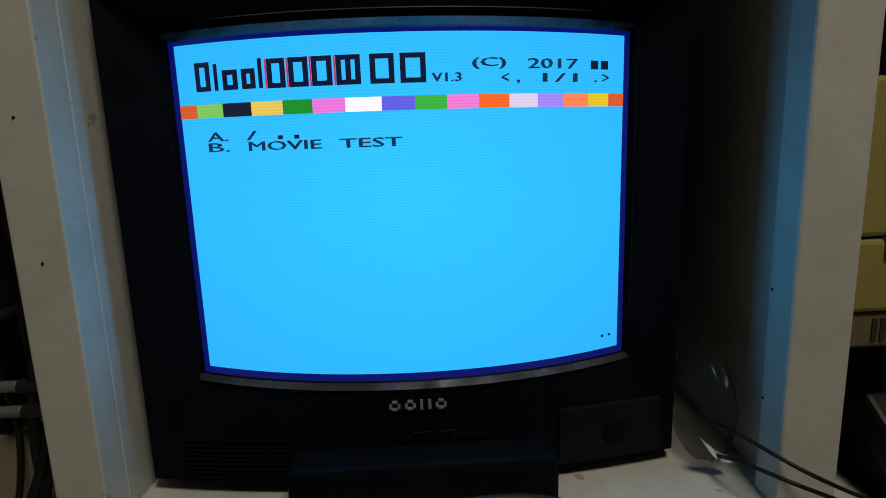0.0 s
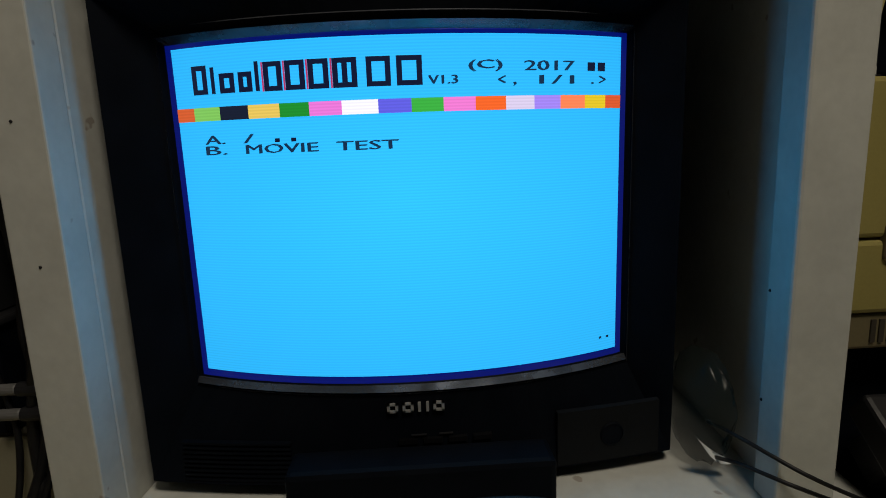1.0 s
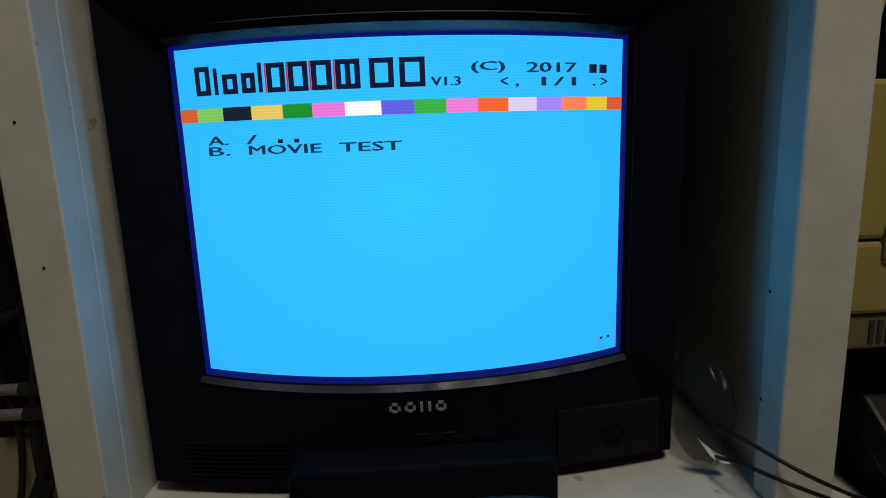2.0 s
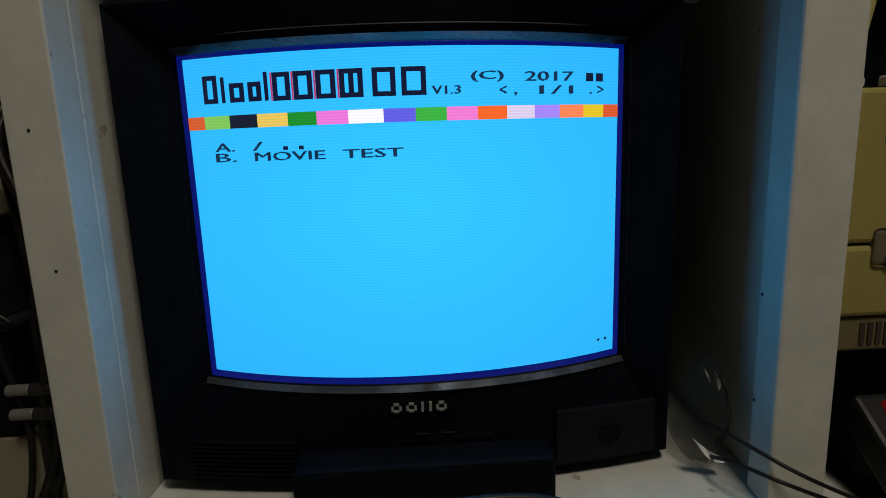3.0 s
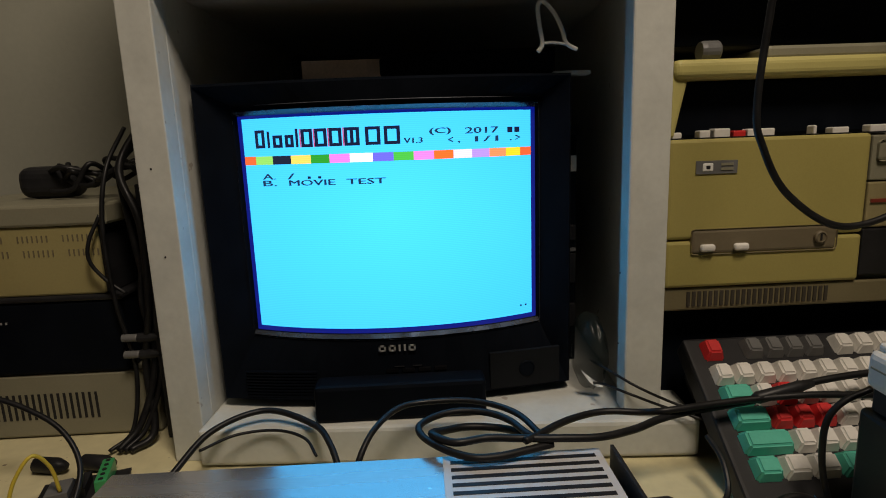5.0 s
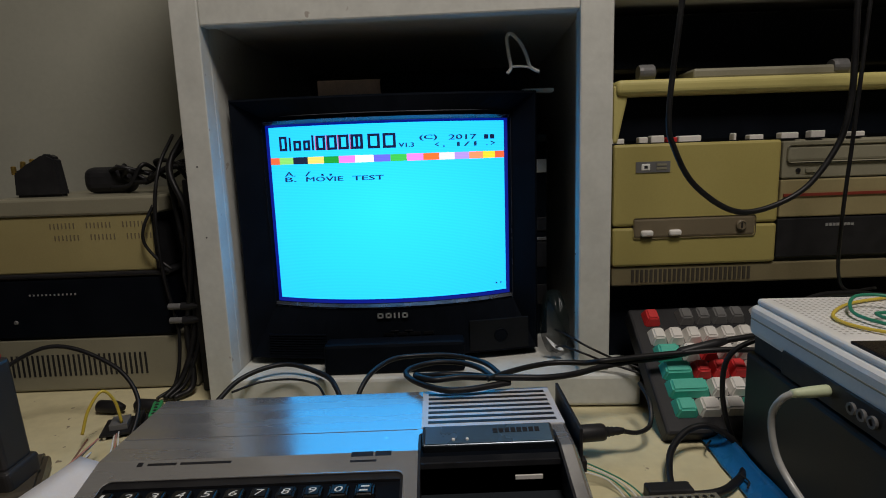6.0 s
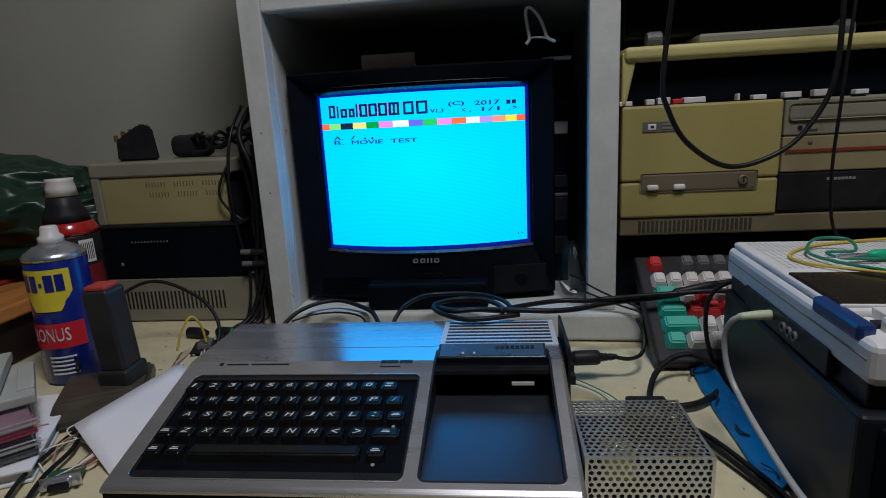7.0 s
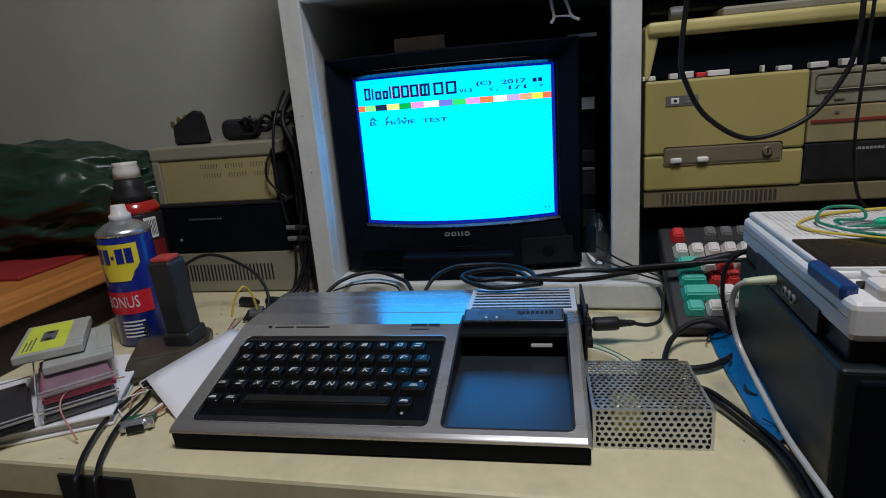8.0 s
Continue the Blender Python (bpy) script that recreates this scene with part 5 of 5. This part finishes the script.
bmesh.ops.bevel(bm, geom=list(bm.edges), offset=0.004, segments=2, affect="EDGES")
part("base", bm, brown, joy, world=False)
grey = material("dark_grey_plastic", (0.027, 0.026, 0.026), 0.4, stain=40, bump=0.1)
sm = pose(0.0044, -0.0015, 0.018, 2, -2, -28)
part("stick", box(-0.0150, 0.0150, -0.0160, 0.0160, 0.018, 0.112, 0.004, 3, m=sm), grey, joy, "dark grey grip", world=False)
part("stick_collar", box(-0.0185, 0.0185, -0.0195, 0.0195, 0.0, 0.020, 0.004, 3, m=sm), grey, joy, world=False)
part("thumb_button", box(-0.0125, 0.0125, -0.013, 0.011, 0.111, 0.117, 0.002, 2, m=sm), material("faded_red_plastic", (0.42, 0.05, 0.035), 0.5), joy, "faded red thumb button", world=False)
part("side_button", lathe([(0.007, 0), (0.007, 0.004), (0.005, 0.005)], n=16, m=pose(0.014, -0.054, 0.0120)), M["red"], joy, "red fire button", world=False)
cable("joystick_lead", [(-0.395, 0.185, 0.775), (-0.44, 0.26, 0.80), (-0.38, 0.31, 0.845), (-0.31, 0.31, 0.825), (-0.272, 0.290, 0.790), (-0.268, 0.250, 0.757), (-0.275, 0.215, 0.754)], 0.0024, "black lead arching over to the joystick")

# ---- tapes, cases and papers ----
paper = material("white_paper", (0.80, 0.80, 0.82), 0.8, stain=12, vary=0.06, bump=0.15)
binder = thing("white_folder", (-0.41, 0.03, 0.75), "white cardboard folder under the tape cases", "folder", rz=27)
part("cover", box(-0.22, 0.085, -0.062, 0.082, 0.0010, 0.0035, 0.0006), paper, binder, world=False)
part("page_block", box(-0.215, 0.083, -0.058, 0.080, 0.0035, 0.0115, 0.0004), material("page_edges", (0.60, 0.58, 0.54), 0.85, grain=1500, bump=0.4, stretch=(0.1, 0.1, 8)), binder, world=False)
part("cover", box(-0.22, 0.086, -0.063, 0.082, 0.0115, 0.0140, 0.0006), paper, binder, world=False)
bm = bmesh.new()
g = [[bm.verts.new((-0.238 - 0.071 * i / 5 + 0.025 * j / 8, 0.020 + 0.050 * i / 5 + (0.18 - 0.044 * i / 5) * j / 8, 0.7516 + 0.0205 * (i / 5) + 0.0006 * abs(noise.noise((i, j, 0))))) for j in range(9)] for i in range(6)]
for i in range(5):
    for j in range(8):
        bm.faces.new((g[i][j], g[i + 1][j], g[i + 1][j + 1], g[i][j + 1]))
r = bmesh.ops.extrude_face_region(bm, geom=list(bm.faces))
for q in r["geom"]:
    if isinstance(q, bmesh.types.BMVert):
        q.co.z += 0.0005
single("paper_sheet", bm, paper, "white paper sheet partly under the computer", "paper", smooth=True)
clear = bpy.data.materials.new("clear_plastic")
clear.use_nodes = True
p = clear.node_tree.nodes["Principled BSDF"]
p.inputs["Base Color"].default_value = (0.40, 0.40, 0.44, 1)
p.inputs["Alpha"].default_value = 0.05
p.inputs["Roughness"].default_value, p.inputs["Specular IOR Level"].default_value = 0.1, 0.9
TAPE_ROT = 36.0


smoky = material("smoke_grey_shell", (0.045, 0.040, 0.043), 0.3, stain=60, vary=0.4, bump=0.05)
# opaque pale colour for the highlight lines on the clear case edges
glint = material("edge_glint", (0.40, 0.40, 0.44), 0.12, stain=90, vary=0.4, bump=0, spec=0.9)


def tape_case(x, y, z, rz, core, label, inside=smoky):
    t = thing("cassette_case", (x, y, z), label, "cassette case", "cassette cases", rz=rz)
    part("clear_shell", box(-0.035, 0.035, -0.054, 0.054, 0.0, 0.017, 0.001, 2), clear, t, "clear scratched plastic shell", world=False)
    part("inlay", box(-0.032, 0.032, -0.051, 0.051, 0.002, 0.006, 0.0005), core, t, world=False)
    part("tape", box(-0.030, 0.030, -0.048, 0.048, 0.006, 0.0135, 0.0015), inside, t, "tape inside", world=False)
    for sy in (-1, 1):
        part("edge_ridge", box(-0.0352, 0.0352, 0.0535 * sy - 0.0007, 0.0535 * sy + 0.0007, 0.0160, 0.0172, 0.0003), glint, t, "pale strip painted as the edge's highlight", world=False)
    part("edge_ridge", box(-0.0353, -0.0340, -0.0525, 0.0525, 0.0160, 0.0172, 0.0003), glint, t, "pale strip painted as the edge's highlight", world=False)
    part("hinge", box(-0.0345, 0.0345, -0.0552, -0.0540, 0.012, 0.014), M["silver_print"], t, world=False)


tape_case(-0.372, 0.046, 0.7645, TAPE_ROT + 9, M["grey_key"], "clear cassette case with a dark tape inside")
tape_case(-0.374, 0.049, 0.7820, TAPE_ROT + 11, material("red_inlay", (0.45, 0.05, 0.10), 0.6), "clear cassette case with a red inlay", material("mauve_shell", (0.26, 0.15, 0.19), 0.35, stain=60, vary=0.4))
tape_case(-0.424, -0.007, 0.7645, TAPE_ROT + 12, M["black"], "clear cassette case with a black tape", M["black"])
part("blue_scrap", box(-0.440, -0.420, -0.020, 0.0, 0.7818, 0.7823), M["recorder_blue"], thing("paper_scrap", (-0.43, -0.01, 0.7818), "small blue paper scrap on a case", "paper"))
shell_grey = material("grey_cassette", (0.40, 0.41, 0.37), 0.5, stain=40, bump=0.1)
lime = material("lime_label", (0.62, 0.70, 0.05), 0.6, stain=30, bump=0.1)


def cassette(x, y, z, rz, label, stuck):
    t = thing("cassette_tape", (x, y, z), label, "cassette tape", "cassette tapes", rz=rz)
    part("shell", box(-0.032, 0.032, -0.050, 0.050, 0.0, 0.0095, 0.0015, 2), shell_grey, t, world=False)
    part("head_ridge", box(0.018, 0.032, -0.034, 0.034, 0.0090, 0.0112, 0.0008), shell_grey, t, world=False)
    if stuck:
        part("label", box(-0.027, 0.015, -0.045, 0.045, 0.0094, 0.0099), lime, t, "lime green label", world=False)
        part("window", box(-0.011, 0.003, -0.016, 0.016, 0.0098, 0.0102), M["grey_key"], t, world=False)
        for s in (-1, 1):
            part("hub", lathe([(0.0042, 0.0101), (0.0042, 0.0104), (0.003, 0.0104)], -0.004, 0.021 * s * 0.55, 14), M["black"], t, world=False)
        for k in range(3):
            part("label_bar", box(-0.024 + 0.0035 * k, -0.0225 + 0.0035 * k, -0.040, -0.010 + 0.006 * k, 0.0098, 0.0101), M["grey_key"], t, world=False)
    return t


cassette(-0.392, 0.079, 0.7995, TAPE_ROT + 6, "pale grey cassette tape on the cases", False)
cassette(-0.419, 0.077, 0.8110, TAPE_ROT + 1, "pale grey cassette tape with a lime label", True)
# slips of paper by the can
for k in range(4):
    single("paper_slip", box(-0.040, 0.040, -0.012, 0.012, 0, 0.0008, m=pose(-0.392 + 0.004 * k, 0.165 - 0.004 * k, 0.7508 + 0.0018 * k, 2, 1, 18 + 7 * k)), paper, "white paper slip beneath the cans", "paper", "paper slips")

# ---- loose connectors and leads at the front ----
db = thing("serial_connector", (-0.272, 0.005, 0.75), "nine-pin metal connector with a bare board", "connector", rz=24)
part("flange", box(-0.0155, 0.0155, -0.0010, 0.0005, 0.0012, 0.0135, 0.0008), M["steel"], db, world=False)
part("shell", box(-0.0085, 0.0085, -0.0070, -0.0010, 0.0035, 0.0112, 0.002, 2), M["steel"], db, world=False)
part("insert", box(-0.0078, 0.0078, -0.0074, -0.0068, 0.0042, 0.0105, 0.0015), M["black"], db, world=False)
for s in (-1, 1):
    part("jack_screw", lathe([(0.0025, 0), (0.0025, 0.005), (0.0015, 0.005)], n=10, m=pose(0.0122 * s, -0.0010, 0.0074, 90)), M["steel"], db, world=False)
part("board", box(-0.014, 0.014, 0.0005, 0.022, 0.0055, 0.0070), material("green_board", (0.03, 0.10, 0.05), 0.4), db, "green circuit board", world=False)
for k in range(2):
    o = 0.019 * k
    cable("black_lead", [(-0.322 + o * 0.3, 0.104, 0.756), (-0.322 + o * 0.5, 0.082, 0.7565), (-0.318 + o, 0.050, 0.7575), (-0.312 + o, 0.010, 0.7575), (-0.296 + o, -0.030, 0.7570), (-0.280 + o, -0.060, 0.754), (-0.272 + o, -0.075, 0.735), (-0.268 + o, -0.078, 0.60)], 0.0021, "black lead hanging over the desk's front edge", group="leads over the edge")
pinkish = material("pink_wire", (0.50, 0.24, 0.18), 0.45, bump=0.03)
for k, mt in enumerate((M["legend"], pinkish, M["legend"])):
    rr = random.Random(50 + k)
    cable("thin_wire", [(-0.30 + rr.uniform(-0.02, 0.02), 0.02 + 0.02 * k, 0.754), (-0.30 + rr.uniform(-0.03, 0.0), 0.045 + 0.02 * k, 0.760), (-0.285 + rr.uniform(-0.01, 0.01), 0.10 + 0.02 * k, 0.756), (-0.272, 0.16 + 0.012 * k, 0.757), (-0.268 + 0.004 * k, 0.215, 0.760), (-0.285, 0.262 + 0.004 * k, 0.764)], 0.0008, "thin coloured hook-up wire", mt, "loose thin wires")
cable("thin_wire", [(-0.320, 0.055, 0.782), (-0.345, 0.020, 0.790), (-0.338, -0.010, 0.785), (-0.318, -0.020, 0.755)], 0.0008, "thin pink wire over the cassette cases", pinkish, "loose thin wires")
brownish = material("brown_wire", (0.16, 0.07, 0.035), 0.45, bump=0.03)
for k, mt in enumerate((pinkish, M["legend"], brownish, M["legend"], pinkish, brownish)):
    rr = random.Random(80 + k)
    d = lambda w: rr.uniform(-w, w)
    cable("thin_wire", [(-0.288 + d(0.006), 0.228 + d(0.01), 0.762 + 0.003 * k), (-0.294 + d(0.008), 0.180 + d(0.01), 0.757 + d(0.003)), (-0.303 + d(0.012), 0.125 + d(0.01), 0.758 + d(0.003)), (-0.287 + d(0.014), 0.075 + d(0.01), 0.757 + d(0.003)), (-0.270 + d(0.008), 0.044 + d(0.008), 0.757), (-0.280 + d(0.008), 0.012 + d(0.004), 0.756)], 0.0009, "thin loose hook-up wire beside the paper sheet", mt, "loose thin wires")
# terminal block, small board and connectors behind the computer
term = thing("terminal_board", (-0.288, 0.304, 0.75), "small circuit board with a green terminal block", "circuit board", rz=18)
part("board", box(-0.030, 0.040, -0.020, 0.022, 0.004, 0.006), M["black"], term, world=False)
for x, y in ((-0.026, -0.016), (0.036, -0.016), (-0.026, 0.018), (0.036, 0.018)):
    part("standoff", lathe([(0.002, 0.0005), (0.002, 0.004)], x, y, 8), M["steel"], term, world=False)
part("green_terminal", box(0.018, 0.028, -0.018, 0.022, 0.006, 0.020, 0.001), material("green_terminal_plastic", (0.04, 0.30, 0.10), 0.4), term, "green screw terminal", world=False)
for k in range(5):
    part("terminal_screw", lathe([(0.0022, 0.0200), (0.0018, 0.0206)], 0.023, -0.014 + 0.008 * k, 10), M["black"], term, world=False)
part("chip", box(-0.022, -0.004, -0.012, 0.012, 0.006, 0.013, 0.0008), M["grey_key"], term, world=False)
part("header", box(0.004, 0.010, -0.014, 0.014, 0.006, 0.015, 0.0005), M["black"], term, world=False)
cable("yellow_lead", [(-0.318, 0.262, 0.766), (-0.312, 0.268, 0.790), (-0.302, 0.278, 0.806), (-0.296, 0.288, 0.790), (-0.294, 0.292, 0.764)], 0.0016, "thin yellow jumper wire arched over the board", yellow)
for k in range(2):
    lug = thing("inline_plug", (-0.345 + 0.045 * k, 0.345, 0.75), "black plug lying by the metal case", "plug", "plugs on the desk")
    part("plug_body", lathe([(0.003, 0), (0.0075, 0.004), (0.0075, 0.026), (0.0035, 0.036)], n=14, m=pose(-0.355 + 0.045 * k, 0.348, 0.7585, 0, 90, -10)), M["black"], lug, smooth=True)
